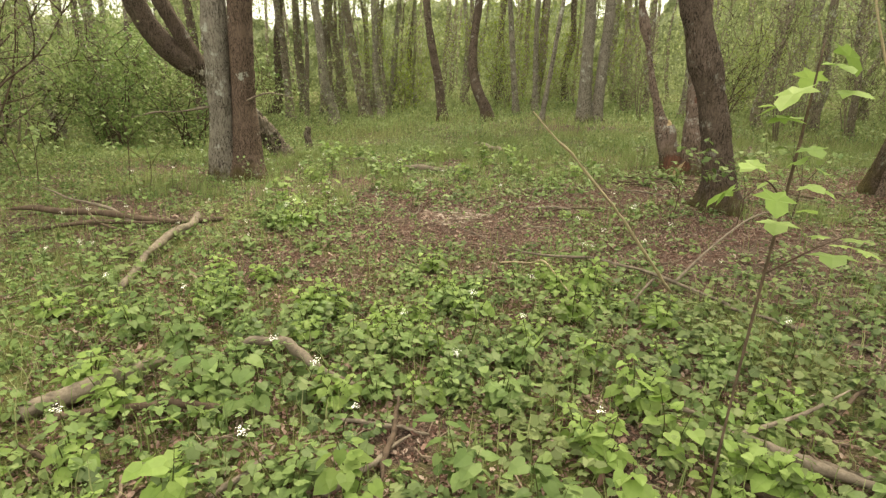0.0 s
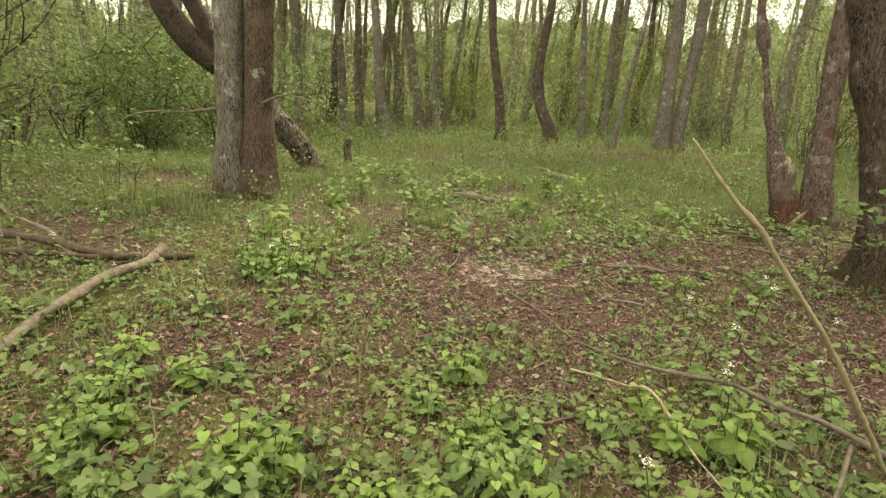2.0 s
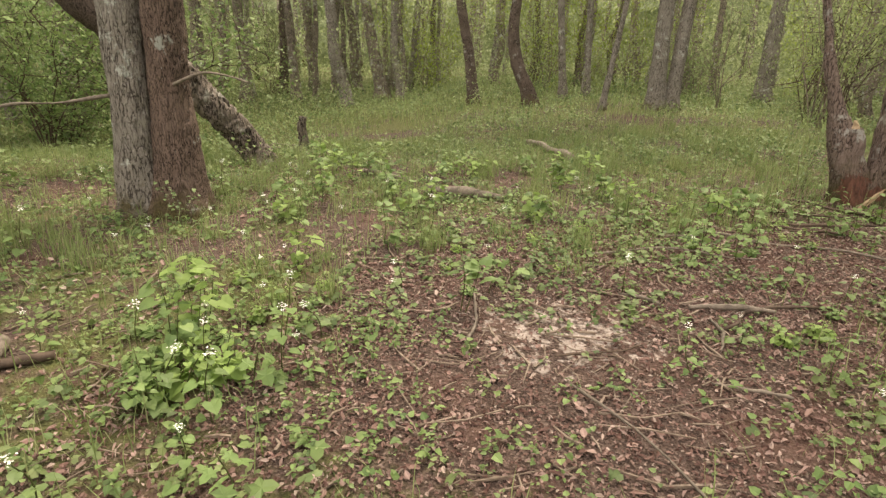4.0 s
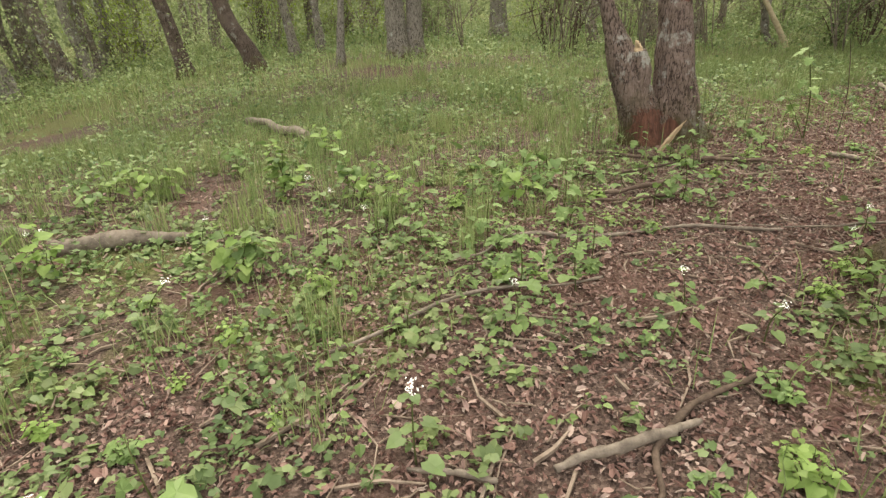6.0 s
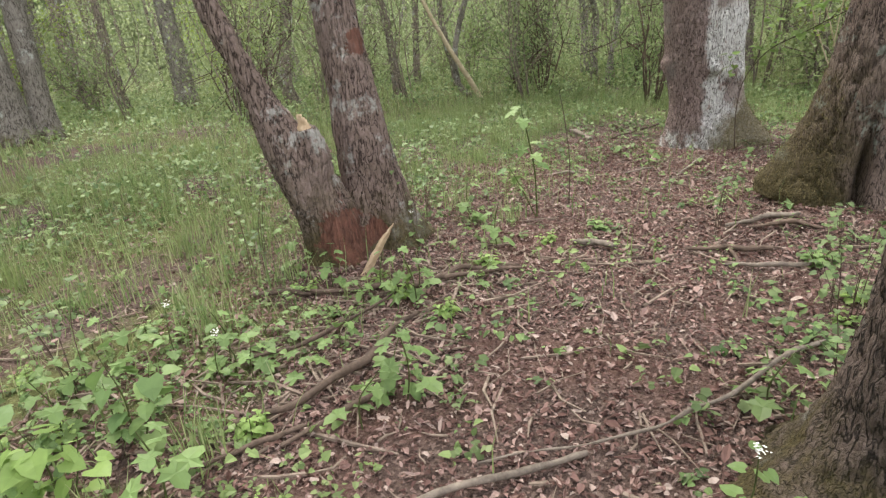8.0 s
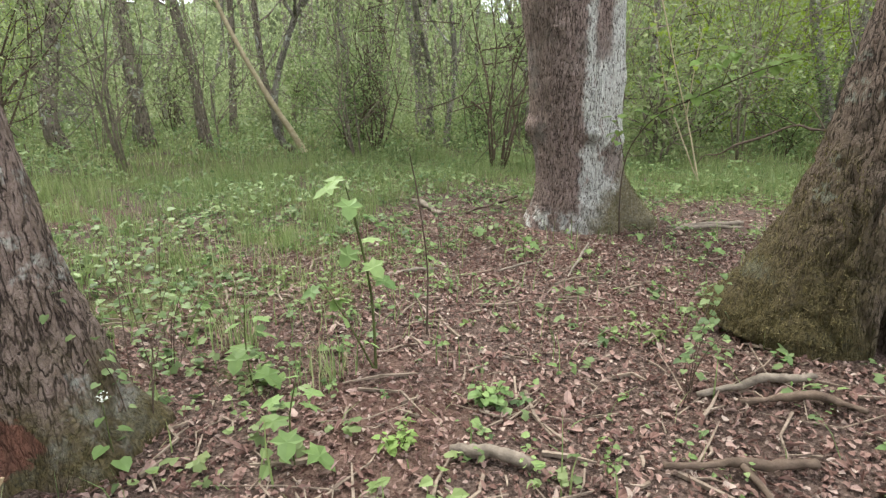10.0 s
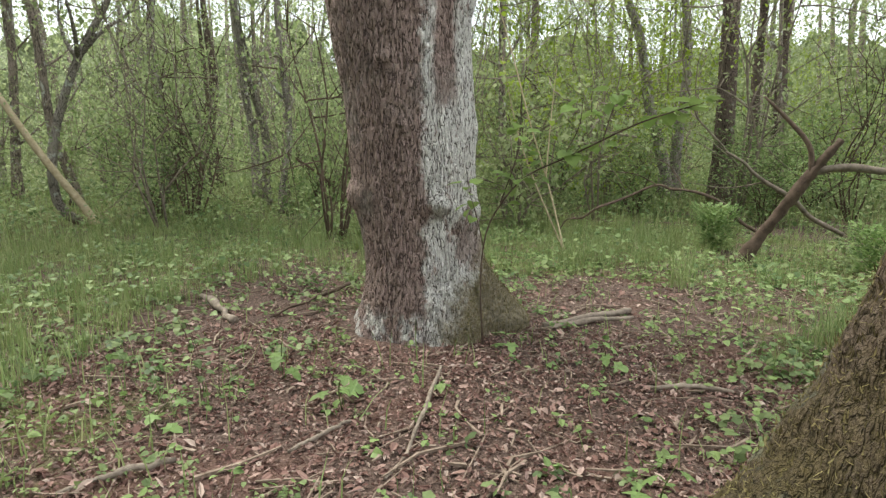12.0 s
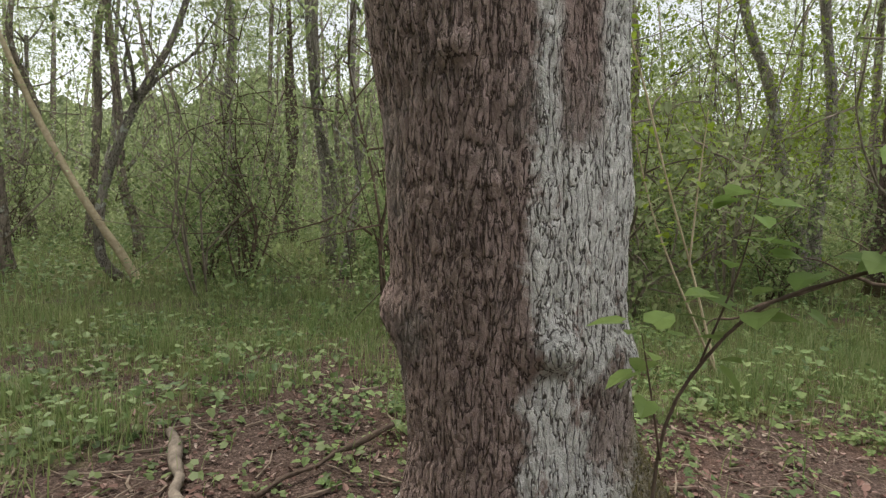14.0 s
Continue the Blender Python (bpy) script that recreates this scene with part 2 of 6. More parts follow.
BARK_GREAT = great_bark()
BARK_RED = bark("red_brown_bark", (0.034, 0.023, 0.019), (0.12, 0.08, 0.064), (0.24, 0.172, 0.14), 30, patch=0.15, moss=0.35)
BARK_DARK = bark("dark_bark", (0.024, 0.018, 0.015), (0.092, 0.066, 0.055), (0.2, 0.152, 0.13), 28, patch=0.25, patch_col=(0.33, 0.32, 0.3), moss=0.45)
BARK_ROT = bark("bark_over_red_rot", (0.045, 0.031, 0.026), (0.165, 0.115, 0.098), (0.33, 0.25, 0.22), 26, patch=0.7, patch_col=(0.47, 0.46, 0.43), rot=((-0.26, -0.28, 0.2, 0.27), (0.12, -0.13, 1.58, 0.1), (0.02, -0.2, 0.15, 0.12)), moss=0.6)
BARK_MOSS = bark("mossy_bark", (0.034, 0.024, 0.02), (0.12, 0.085, 0.07), (0.25, 0.19, 0.16), 34, patch=0.45, patch_col=(0.33, 0.36, 0.31), moss=1.25, side=True)
BARK_GREY = bark("grey_bark", (0.06, 0.05, 0.043), (0.19, 0.165, 0.142), (0.33, 0.3, 0.265), 22, patch=0.35, moss=0.25)
BARK_FAR = bark("brown_grey_bark", (0.05, 0.04, 0.033), (0.165, 0.135, 0.112), (0.3, 0.25, 0.212), 16, patch=0.5, moss=0.3)
BARK_LOG = bark("burnt_bark", (0.022, 0.017, 0.014), (0.12, 0.095, 0.08), (0.27, 0.225, 0.19), 13, patch=0.5, patch_col=(0.42, 0.4, 0.35))
LEAF_LOW = leaf_material("herb_leaf", [(0.085, 0.135, 0.055), (0.145, 0.215, 0.085), (0.21, 0.29, 0.12), (0.295, 0.37, 0.165)], 0.3)
LEAF_BIG = leaf_material("broad_leaf", [(0.115, 0.19, 0.068), (0.19, 0.29, 0.1), (0.275, 0.38, 0.145)], 0.33)
LEAF_SOFT = leaf_material("soft_leaf", [(0.2, 0.31, 0.085), (0.28, 0.41, 0.12), (0.36, 0.49, 0.17)], 0.45)
LEAF_BRIGHT = leaf_material("fresh_leaf", [(0.19, 0.27, 0.03), (0.28, 0.38, 0.045), (0.37, 0.48, 0.07)], 0.45)
# tree and shrub leaves: greens paled and greyed, distance haze put into the colour
LEAF_TREE = leaf_material("tree_leaf", [(0.17, 0.225, 0.1), (0.27, 0.335, 0.155), (0.365, 0.43, 0.215), (0.48, 0.54, 0.31)], 0.58)
LEAF_SHRUB = leaf_material("shrub_leaf", [(0.155, 0.215, 0.09), (0.25, 0.32, 0.14), (0.35, 0.425, 0.205)], 0.58)
GRASS = leaf_material("grass_blade", [(0.15, 0.22, 0.08), (0.22, 0.3, 0.115), (0.3, 0.38, 0.16), (0.42, 0.42, 0.24)], 0.4)
LITTER = litter_material()
MOSS = leaf_material("moss", [(0.09, 0.075, 0.034), (0.165, 0.135, 0.062), (0.25, 0.205, 0.1)], 0.2, 0.9)
TWIG = wood_material("weathered_twig", (0.12, 0.085, 0.065), (0.4, 0.32, 0.255))
STICK_PALE = wood_material("barkless_stick", (0.33, 0.26, 0.17), (0.62, 0.53, 0.38))
STICK_GREY = wood_material("weathered_branch", (0.1, 0.08, 0.065), (0.36, 0.3, 0.245))
STICK_BROWN = wood_material("brown_branch", (0.055, 0.037, 0.028), (0.2, 0.145, 0.11))
WOOD_RAW = wood_material("split_wood", (0.42, 0.29, 0.18), (0.7, 0.56, 0.4))
STEM = wood_material("green_stem", (0.05, 0.06, 0.02), (0.13, 0.15, 0.05))
FLOOR = ground_material()
PETAL, _nt, _b = material("white_petal", 0.6)
_b.inputs["Base Color"].default_value = (0.82, 0.83, 0.78, 1)


# ---- geometry helpers ----
def value_noise(p, seed=0):
    """Smooth value noise in 0..1 for an array of points."""
    i = np.floor(p).astype(np.int64)
    f = p - i
    u = f * f * (3 - 2 * f)
    out = np.zeros(len(p))
    for dx in (0, 1):
        for dy in (0, 1):
            for dz in (0, 1):
                h = (i[:, 0] + dx) * 374761393 + (i[:, 1] + dy) * 668265263 + (i[:, 2] + dz) * 1274126177 + seed * 9176263
                h = (h ^ (h >> 13)) * 1274126177
                h = ((h ^ (h >> 16)) & 0xFFFFF) / 0xFFFFF
                w = (u[:, 0] if dx else 1 - u[:, 0]) * (u[:, 1] if dy else 1 - u[:, 1]) * (u[:, 2] if dz else 1 - u[:, 2])
                out += w * h
    return out


def noise2(x, y, scale, seed=0):
    x, y = np.atleast_1d(np.asarray(x, float)), np.atleast_1d(np.asarray(y, float))
    return value_noise(np.stack([x * scale, y * scale, np.zeros_like(x) + 0.5], 1), seed)


def mesh_of(name, verts, faces, mat, smooth=True):
    """A mesh from arrays; faces is one array of triangles or of quads, or a list of such arrays."""
    faces = faces if isinstance(faces, list) else [faces]
    me = bpy.data.meshes.new(name)
    verts = np.asarray(verts, np.float32)
    me.vertices.add(len(verts))
    me.vertices.foreach_set("co", verts.ravel())
    loops = np.concatenate([f.ravel() for f in faces]).astype(np.int32)
    sizes = np.concatenate([np.full(len(f), f.shape[1]) for f in faces]).astype(np.int32)
    me.loops.add(len(loops))
    me.loops.foreach_set("vertex_index", loops)
    me.polygons.add(len(sizes))
    me.polygons.foreach_set("loop_start", np.concatenate([[0], np.cumsum(sizes)[:-1]]).astype(np.int32))
    me.polygons.foreach_set("loop_total", sizes)
    me.polygons.foreach_set("use_smooth", np.full(len(sizes), smooth))
    me.materials.append(mat)
    me.update(calc_edges=True)
    return me


def part(name, me, parent, label="", at=None):
    ob = new(name, me)
    ob.parent = parent
    if at is not None:
        ob.matrix_basis = at
    return tagged(ob, label)


def spline(points, n):
    """n points along a smooth curve through the given ones (Catmull-Rom), for rows of any width."""
    p = np.asarray(points, float)
    p = np.vstack([2 * p[0] - p[1], p, 2 * p[-1] - p[-2]])
    t = np.linspace(0, len(p) - 3 - 1e-9, n)
    k = t.astype(int)
    f = (t - k)[:, None]
    a, b, c, d = p[k], p[k + 1], p[k + 2], p[k + 3]
    return 0.5 * (2 * b + (c - a) * f + (2 * a - 5 * b + 4 * c - d) * f**2 + (3 * b - a - 3 * c + d) * f**3)


def tube(points, radii, seg, n, shape=None, amp=0.0, freq=20.0, squeeze=0.25, seed=0, close=True, knobs=0.0):
    """A tapered tube along a smooth curve, with bark relief; shape(theta, centre) gives a factor on the radius."""
    c = spline(points, n)
    r = spline([[v] for v in radii], n)[:, 0].clip(0.001)
    tan = np.gradient(c, axis=0)
    tan /= np.linalg.norm(tan, axis=1)[:, None] + 1e-9
    ref = np.array([1.0, 0, 0]) if abs(tan[0, 0]) < 0.9 else np.array([0, 1.0, 0])
    us = np.zeros_like(c)
    for i in range(n):
        ref = ref - tan[i] * (ref @ tan[i])
        ref /= np.linalg.norm(ref) + 1e-9
        us[i] = ref
    vs = np.cross(tan, us)
    th = np.linspace(0, 2 * np.pi, seg, endpoint=False)
    co, si = np.cos(th), np.sin(th)
    way = us[:, None] * co[None, :, None] + vs[:, None] * si[None, :, None]
    rr = np.repeat(r[:, None], seg, 1)
    if shape is not None:
        rr = rr * shape(np.repeat(th[None], n, 0), np.repeat(c[:, None, :], seg, 1))
    v = c[:, None] + way * rr[:, :, None]
    if amp:
        q = v.reshape(-1, 3) * freq * np.array([1, 1, squeeze])
        a = 1 - np.abs(2 * value_noise(q, seed) - 1)
        b = 1 - np.abs(2 * value_noise(q * 2.1 + 7, seed + 1) - 1)
        w = value_noise(v.reshape(-1, 3) * 2.3, seed + 2) - 0.5
        d = amp * (0.4 - np.exp(-(((1 - a) / 0.16) ** 2)) - 0.5 * np.exp(-(((1 - b) / 0.2) ** 2))) + knobs * w
        v = v + way * d.reshape(n, seg)[:, :, None]
    v = v.reshape(-1, 3)
    i = np.arange(n - 1)[:, None] * seg
    j = np.arange(seg)[None]
    k = (j + 1) % seg
    quads = np.stack([i + j, i + k, i + k + seg, i + j + seg], -1).reshape(-1, 4)
    faces = [quads]
    if close:
        v = np.vstack([v, c[:1], c[-1:]])
        s = np.arange(seg)
        e = (s + 1) % seg
        lo, hi = n * seg, n * seg + 1
        tri = np.vstack([np.stack([e, s, np.full(seg, lo)], 1), np.stack([s, e, np.full(seg, hi)], 1) + np.array([(n - 1) * seg, (n - 1) * seg, 0])])
        faces.append(tri)
    return v, faces


def joined(pieces):
    """Several (verts, faces) as one."""
    vs, quads, tris, off = [], [], [], 0
    for v, fs in pieces:
        for f in fs if isinstance(fs, list) else [fs]:
            (quads if f.shape[1] == 4 else tris).append(f + off)
        vs.append(v)
        off += len(v)
    return np.vstack(vs), [np.vstack(x) for x in (quads, tris) if x]


def scattered(template, faces, pos, yaw, tilt, scale, roll=None):
    """Copies of a small template: tilted about x, turned about z, scaled and moved; one mesh."""
    n, k = len(pos), len(template)
    cy, sy, ct, st = np.cos(yaw), np.sin(yaw), np.cos(tilt), np.sin(tilt)
    z = np.zeros(n)
    o = np.ones(n)
    rx = np.stack([o, z, z, z, ct, -st, z, st, ct], 1).reshape(n, 3, 3)
    rz = np.stack([cy, -sy, z, sy, cy, z, z, z, o], 1).reshape(n, 3, 3)
    m = rz @ rx
    if roll is not None:
        cr, sr = np.cos(roll), np.sin(roll)
        m = m @ np.stack([cr, z, sr, z, o, z, -sr, z, cr], 1).reshape(n, 3, 3)
    sc = np.asarray(scale)
    sc = sc[:, None, None] if sc.ndim == 1 else sc[:, None, :]
    v = np.einsum("nij,nkj->nki", m, template[None] * sc) + pos[:, None]
    f = (faces[None] + (np.arange(n) * k)[:, None, None]).reshape(-1, faces.shape[1])
    return v.reshape(-1, 3), f


# leaf templates: the stalk end at the origin, the tip along +y
LEAF4 = np.array([[0, 0, 0], [0.3, 0.45, 0.06], [0, 1, -0.06], [-0.3, 0.45, 0.06]])
LEAF4_F = np.array([[0, 1, 2], [0, 2, 3]])
HEART = np.array([[0, 0.08, 0], [0.26, -0.06, 0.03], [0.47, 0.2, 0.07], [0.36, 0.6, 0.04], [0, 1.0, -0.12], [-0.36, 0.6, 0.04], [-0.47, 0.2, 0.07], [-0.26, -0.06, 0.03], [0, 0.5, 0.0]])
SMALL = np.array([[0, 0, 0], [0.44, 0.16, 0.08], [0.34, 0.6, 0.05], [0, 1.0, -0.1], [-0.34, 0.6, 0.05], [-0.44, 0.16, 0.08]])
SMALL_F = np.array([[0, 1, 2], [0, 2, 3], [0, 3, 4], [0, 4, 5]])
HEART_F = np.array([[0, 1, 8], [1, 2, 8], [2, 3, 8], [3, 4, 8], [4, 5, 8], [5, 6, 8], [6, 7, 8], [7, 0, 8]])
MAPLE = np.array([[0, 0, 0], [0.5, 0.06, -0.02], [0.26, 0.36, 0.06], [0.44, 0.74, -0.03], [0, 1.05, -0.08], [-0.44, 0.74, -0.03], [-0.26, 0.36, 0.06], [-0.5, 0.06, -0.02], [0, 0.42, 0.03]])
MAPLE_F = np.array([[i, (i + 1) % 8, 8] for i in range(8)])
LOBED = np.array([[0, 0.05, 0], [0.32, -0.12, 0.0], [0.3, 0.12, 0.05], [0.62, 0.3, -0.03], [0.3, 0.48, 0.06], [0.3, 0.78, 0.0], [0.0, 1.05, -0.1], [-0.3, 0.78, 0.0], [-0.3, 0.48, 0.06], [-0.62, 0.3, -0.03], [-0.3, 0.12, 0.05], [-0.32, -0.12, 0.0], [0, 0.4, 0.02]])
LOBED_F = np.array([[i, (i + 1) % 12, 12] for i in range(12)])
BLADE = np.array([[-0.5, 0, 0], [0.5, 0, 0], [0.36, 0.08, 0.5], [-0.36, 0.08, 0.5], [0, 0.34, 0.95]])
BLADE_F = np.array([[0, 1, 2], [0, 2, 3], [3, 2, 4]])
DEAD = np.array([[0, 0, 0.02], [0.3, 0.3, 0.16], [0.26, 0.75, 0.12], [0, 1, 0.05], [-0.28, 0.7, 0.18], [-0.32, 0.28, 0.08]])
DEAD_F = np.array([[0, 1, 2], [0, 2, 3], [0, 3, 4], [0, 4, 5]])


# ---- the lie of the land ----
def soft(a, b, x):
    u = np.clip((x - a) / (b - a), 0, 1)
    return u * u * (3 - 2 * u)


def land(x, y):
    x, y = np.asarray(x, float), np.asarray(y, float)
    z = -0.08 + soft(6, 15, y) * 0.115 * np.clip(x - 1.5, -8, 3) * (1 - soft(7, 12, x))
    return z + 0.25 * np.exp(-((x - 7.95) ** 2 + (y - 3.97) ** 2) / 0.5) + 0.05 * (noise2(x.ravel(), y.ravel(), 0.9, 3).reshape(x.shape) - 0.5) + 0.025 * (noise2(x.ravel(), y.ravel(), 3.1, 4).reshape(x.shape) - 0.5)


def at_land(x, y):
    return float(land(np.array([x]), np.array([y]))[0])


# bare, trodden spots: x, y, radius
BARE = [(0.7, 2.3, 1.35), (-0.2, 3.2, 0.8), (2.9, 4.2, 0.9), (1.9, 3.2, 0.7), (4.6, 4.6, 1.0), (5.8, 4.9, 1.2), (7.2, 5.0, 1.3), (8.8, 5.3, 1.4), (10.2, 5.4, 1.4), (10.6, 7.2, 1.2), (11.8, 4.8, 1.1), (7.4, 4.2, 1.0), (5.1, 3.6, 0.8), (3.6, 0.6, 1.1), (4.4, 1.6, 1.2)]


def bareness(x, y):
    b = np.zeros_like(x)
    for bx, by, r in BARE:
        b = np.maximum(b, np.exp(-(((x - bx) ** 2 + (y - by) ** 2) / (0.85 * r) ** 2) ** 1.2))
    return b


def herb_density(x, y):
    """How thick the low herbs stand, 0..1."""
    n = 0.5 * noise2(x, y, 0.75, 8) + 0.5 * noise2(x, y, 2.4, 9)
    d = soft(0.34, 0.62, n + 0.18 * soft(-1.5, 2.0, -y) * soft(-4, -1, -x) + 0.1 * soft(1, 3, -x) + 0.06 * soft(4, 7, x)) * (1 - 0.4 * soft(6, 9, y))
    d = d + 0.7 * np.exp(-((x + 1.35) ** 2 + (y - 1.5) ** 2) / 0.9) + 0.45 * np.exp(-((x - 2.6) ** 2 / 3.2 + (y - 5.2) ** 2 / 2.4)) + 0.35 * np.exp(-((x - 3.2) ** 2 / 3 + (y - 8.5) ** 2 / 4))
    return np.clip(d - 0.68 * bareness(x, y), 0.08 + 0.06 * soft(3, 6, x), 1)


def grass_density(x, y):
    n = 0.5 * noise2(x, y, 0.5, 18) + 0.5 * noise2(x, y, 1.7, 19)
    far = np.maximum(soft(6.0, 9.5, y - 0.02 * x), soft(12, 14.5, x))
    return np.clip(soft(0.26, 0.55, n) * (0.3 + 0.34 * soft(-1, 2, -y) + 0.6 * far) - 0.85 * bareness(x, y), 0.05 * soft(3, 6, x), 1)


def sandiness(x, y):
    return np.clip(1.15 - np.hypot((x - 0.8) / 1.25, (y - 2.45) / 1.05), 0, 1)


def build_ground():
    def axis(lo, hi, fine, far, step):
        mid = np.arange(lo, hi, fine)
        out = [hi]
        d = fine
        while out[-1] < far:
            d *= step
            out.append(out[-1] + d)
        left = [lo]
        d = fine
        while left[-1] > -far:
            d *= step
            left.append(left[-1] - d)
        return np.array(left[:0:-1] + list(mid) + out)

    xs, ys = axis(-9, 17, 0.16, 400, 1.16), axis(-8, 14, 0.16, 400, 1.16)
    gx, gy = np.meshgrid(xs, ys)
    gz = land(gx, gy)
    v = np.stack([gx, gy, gz], -1).reshape(-1, 3)
    nx, ny = len(xs), len(ys)
    i, j = np.meshgrid(np.arange(nx - 1), np.arange(ny - 1))
    a = (j * nx + i).ravel()
    me = mesh_of("ground", v, np.stack([a, a + 1, a + nx + 1, a + nx], 1), FLOOR)
    x, y = v[:, 0], v[:, 1]
    dist = np.hypot(x - 4, y - 4)
    cover = np.clip(0.55 * herb_density(x, y) + 0.6 * grass_density(x, y) + soft(14, 26, dist) - 0.7 * bareness(x, y), 0, 1)
    sand = sandiness(x, y)
    col = np.stack([cover, sand, 0 * x, 0 * x + 1], 1).astype(np.float32)
    lay = me.color_attributes.new("cover", "FLOAT_COLOR", "POINT")
    lay.data.foreach_set("color", col.ravel())
    tagged(new("ground", me), "woodland floor of soil and dead brown leaves with green patches", "ground", kind="structure")


build_ground()


# ---- trees ----
def crown_mesh(name, seed, count, radius, height, size, mat):
    """A loose crown: leaves in clumps with gaps between them."""
    r = np.random.default_rng(seed)
    clumps = r.normal(0, 1, (34, 3))
    clumps /= np.linalg.norm(clumps, axis=1)[:, None]
    clumps *= (r.random((34, 1)) ** 0.5) * np.array([radius, radius, height])
    k = r.integers(0, len(clumps), count)
    spread = 0.15 * radius * (0.6 + r.random(len(clumps)))
    p = clumps[k] + r.normal(0, 1, (count, 3)) * spread[k][:, None] * np.array([1, 1, 0.55])
    v, f = scattered(LEAF4, LEAF4_F, p, r.random(count) * 6.283, r.normal(0, 0.8, count), size * (0.6 + 0.8 * r.random(count)))
    return mesh_of(name, v, f, mat, False)


CROWNS = [crown_mesh("crown", 40 + i, 3000, 2.6, 3.6, 0.13, LEAF_TREE) for i in range(4)]


def limb_pieces(r, start, ways, length, radius, seg=6):
    """Crooked limbs with side shoots; returns a list of meshes' arrays, one for each limb."""
    out = []
    for a, up in ways:
        d = np.array([math.cos(a), math.sin(a), up])
        d /= np.linalg.norm(d)
        pts = [np.array(start)]
        for s in range(4):
            d = d + r.normal(0, 0.2, 3) + np.array([0, 0, 0.12])
            d /= np.linalg.norm(d)
            pts.append(pts[-1] + d * length / 4)
        bits = [tube(pts, [radius, radius * 0.75, radius * 0.5, radius * 0.3, radius * 0.1], seg, 10)]
        for s in (1, 2, 3):
            e = d + r.normal(0, 0.6, 3)
            e /= np.linalg.norm(e)
            q = [pts[s], pts[s] + e * length * 0.16 + r.normal(0, 0.05, 3), pts[s] + e * length * 0.36 + np.array([0, 0, 0.1])]
            bits.append(tube(q, [radius * 0.35, radius * 0.22, radius * 0.06], 4, 5))
        out.append(joined(bits))
    return out


def lobes(count, depth, height, seed=0, toward=None, reach=0.0):
    """Root flare: the foot widens in lobes; one root can reach far toward an angle."""
    def shape(th, c):
        z = np.clip(c[:, :, 2], 0, None)
        f = 1 + depth * np.exp(-z / height) * (0.55 + 0.45 * np.cos(count * th + seed))
        if toward is not None:
            w = np.cos(np.clip((th - toward + np.pi) % (2 * np.pi) - np.pi, -1.3, 1.3) * 1.2) ** 2
            f = f + reach * np.exp(-z / (height * 1.1)) * w
        return f
    return shape


def tree(x, y, trunks, label, mat, seg=20, n=60, amp=0.0, freq=20.0, limbs=4, knobs=0.0, turn=0.0, seed=0, group="trees", crown_scale=1.0, category="tree", squeeze=0.25, mats=None):
    """A tree: trunks is a list of (points, radii, shape) from its foot; limbs and a crown stand on the first."""
    base = new("tree")
    base.location, base.rotation_euler = (x, y, at_land(x, y)), (0, 0, turn)
    tagged(base, label, category, group)
    r = np.random.default_rng(seed + 500)
    for i, (pts, rad, shape) in enumerate(trunks):
        v, f = tube(pts, rad, seg, n, shape, amp, freq, squeeze, seed, True, knobs)
        part("trunk", mesh_of("trunk", v, f, mats[i] if mats else mat), base)
    if limbs:
        for pts, rad, shape in trunks:
            tip = np.array(pts[-1])
            ways = [(r.random() * 6.283, 0.5 + r.random()) for _ in range(limbs)]
            for v, f in limb_pieces(r, tip - np.array([0, 0, 0.3]), ways, 2.8 * crown_scale, max(0.05, rad[-1] * 0.75)):
                part("limb", mesh_of("limb", v, f, mat), base)
            me = CROWNS[seed % 4]
            part("crown", me, base, at=Matrix.Translation(Vector(tip) + Vector((0, 0, 1.8 * crown_scale))) @ Matrix.Rotation(r.random() * 6, 4, "Z") @ Matrix.Scale(crown_scale, 4))
    return base


# the great tree at the end of the walk: x to the right of the walker's view, y away from it
def great_shape(th, c):
    z = np.clip(c[:, :, 2], 0, None)
    x, y = np.cos(th), np.sin(th)
    f = 1 + 0.16 * np.exp(-z / 0.22) * (0.6 + 0.4 * np.cos(5 * th + 1))

    def lump(angle, height, wide, tall, out):
        d = (th - angle + np.pi) % (2 * np.pi) - np.pi
        return out * np.exp(-((d / wide) ** 2) - ((z - height) / tall) ** 2)

    f += lump(np.pi, 1.08, 0.5, 0.11, 0.14) + lump(np.pi, 0.52, 0.7, 0.3, -0.11) + lump(0.0, 1.5, 0.5, 0.12, 0.05)
    f += lump(-1.3, 1.0, 0.16, 0.07, 0.2) + lump(-1.3, 0.9, 0.14, 0.05, -0.05) + lump(-0.6, 0.92, 0.35, 0.08, 0.1)
    f += lump(-1.5, 0.32, 0.3, 0.07, 0.07) + lump(-1.9, 2.0, 0.12, 0.05, 0.07) + lump(-1.7, 1.55, 0.12, 0.05, 0.05)
    f += lump(-0.3, 0.0, 0.42, 0.45, 0.58) + lump(-1.0, -0.05, 0.25, 0.36, 0.32) + lump(2.6, 0.0, 0.4, 0.22, 0.22) + lump(0.9, 0.0, 0.4, 0.4, 0.3)
    w = value_noise(np.stack([x.ravel() * 2.6, y.ravel() * 2.6, z.ravel() * 7.0], 1), 44).reshape(th.shape) - 0.5
    f += 0.5 * w * np.exp(-z / 0.3) * np.exp(-(((th + 0.3 + np.pi) % (2 * np.pi) - np.pi) / 0.9) ** 2)
    f += lump(-0.95, 2.6, 0.2, 0.9, -0.12) + lump(-0.5, 2.75, 0.3, 0.5, 0.12)
    return f


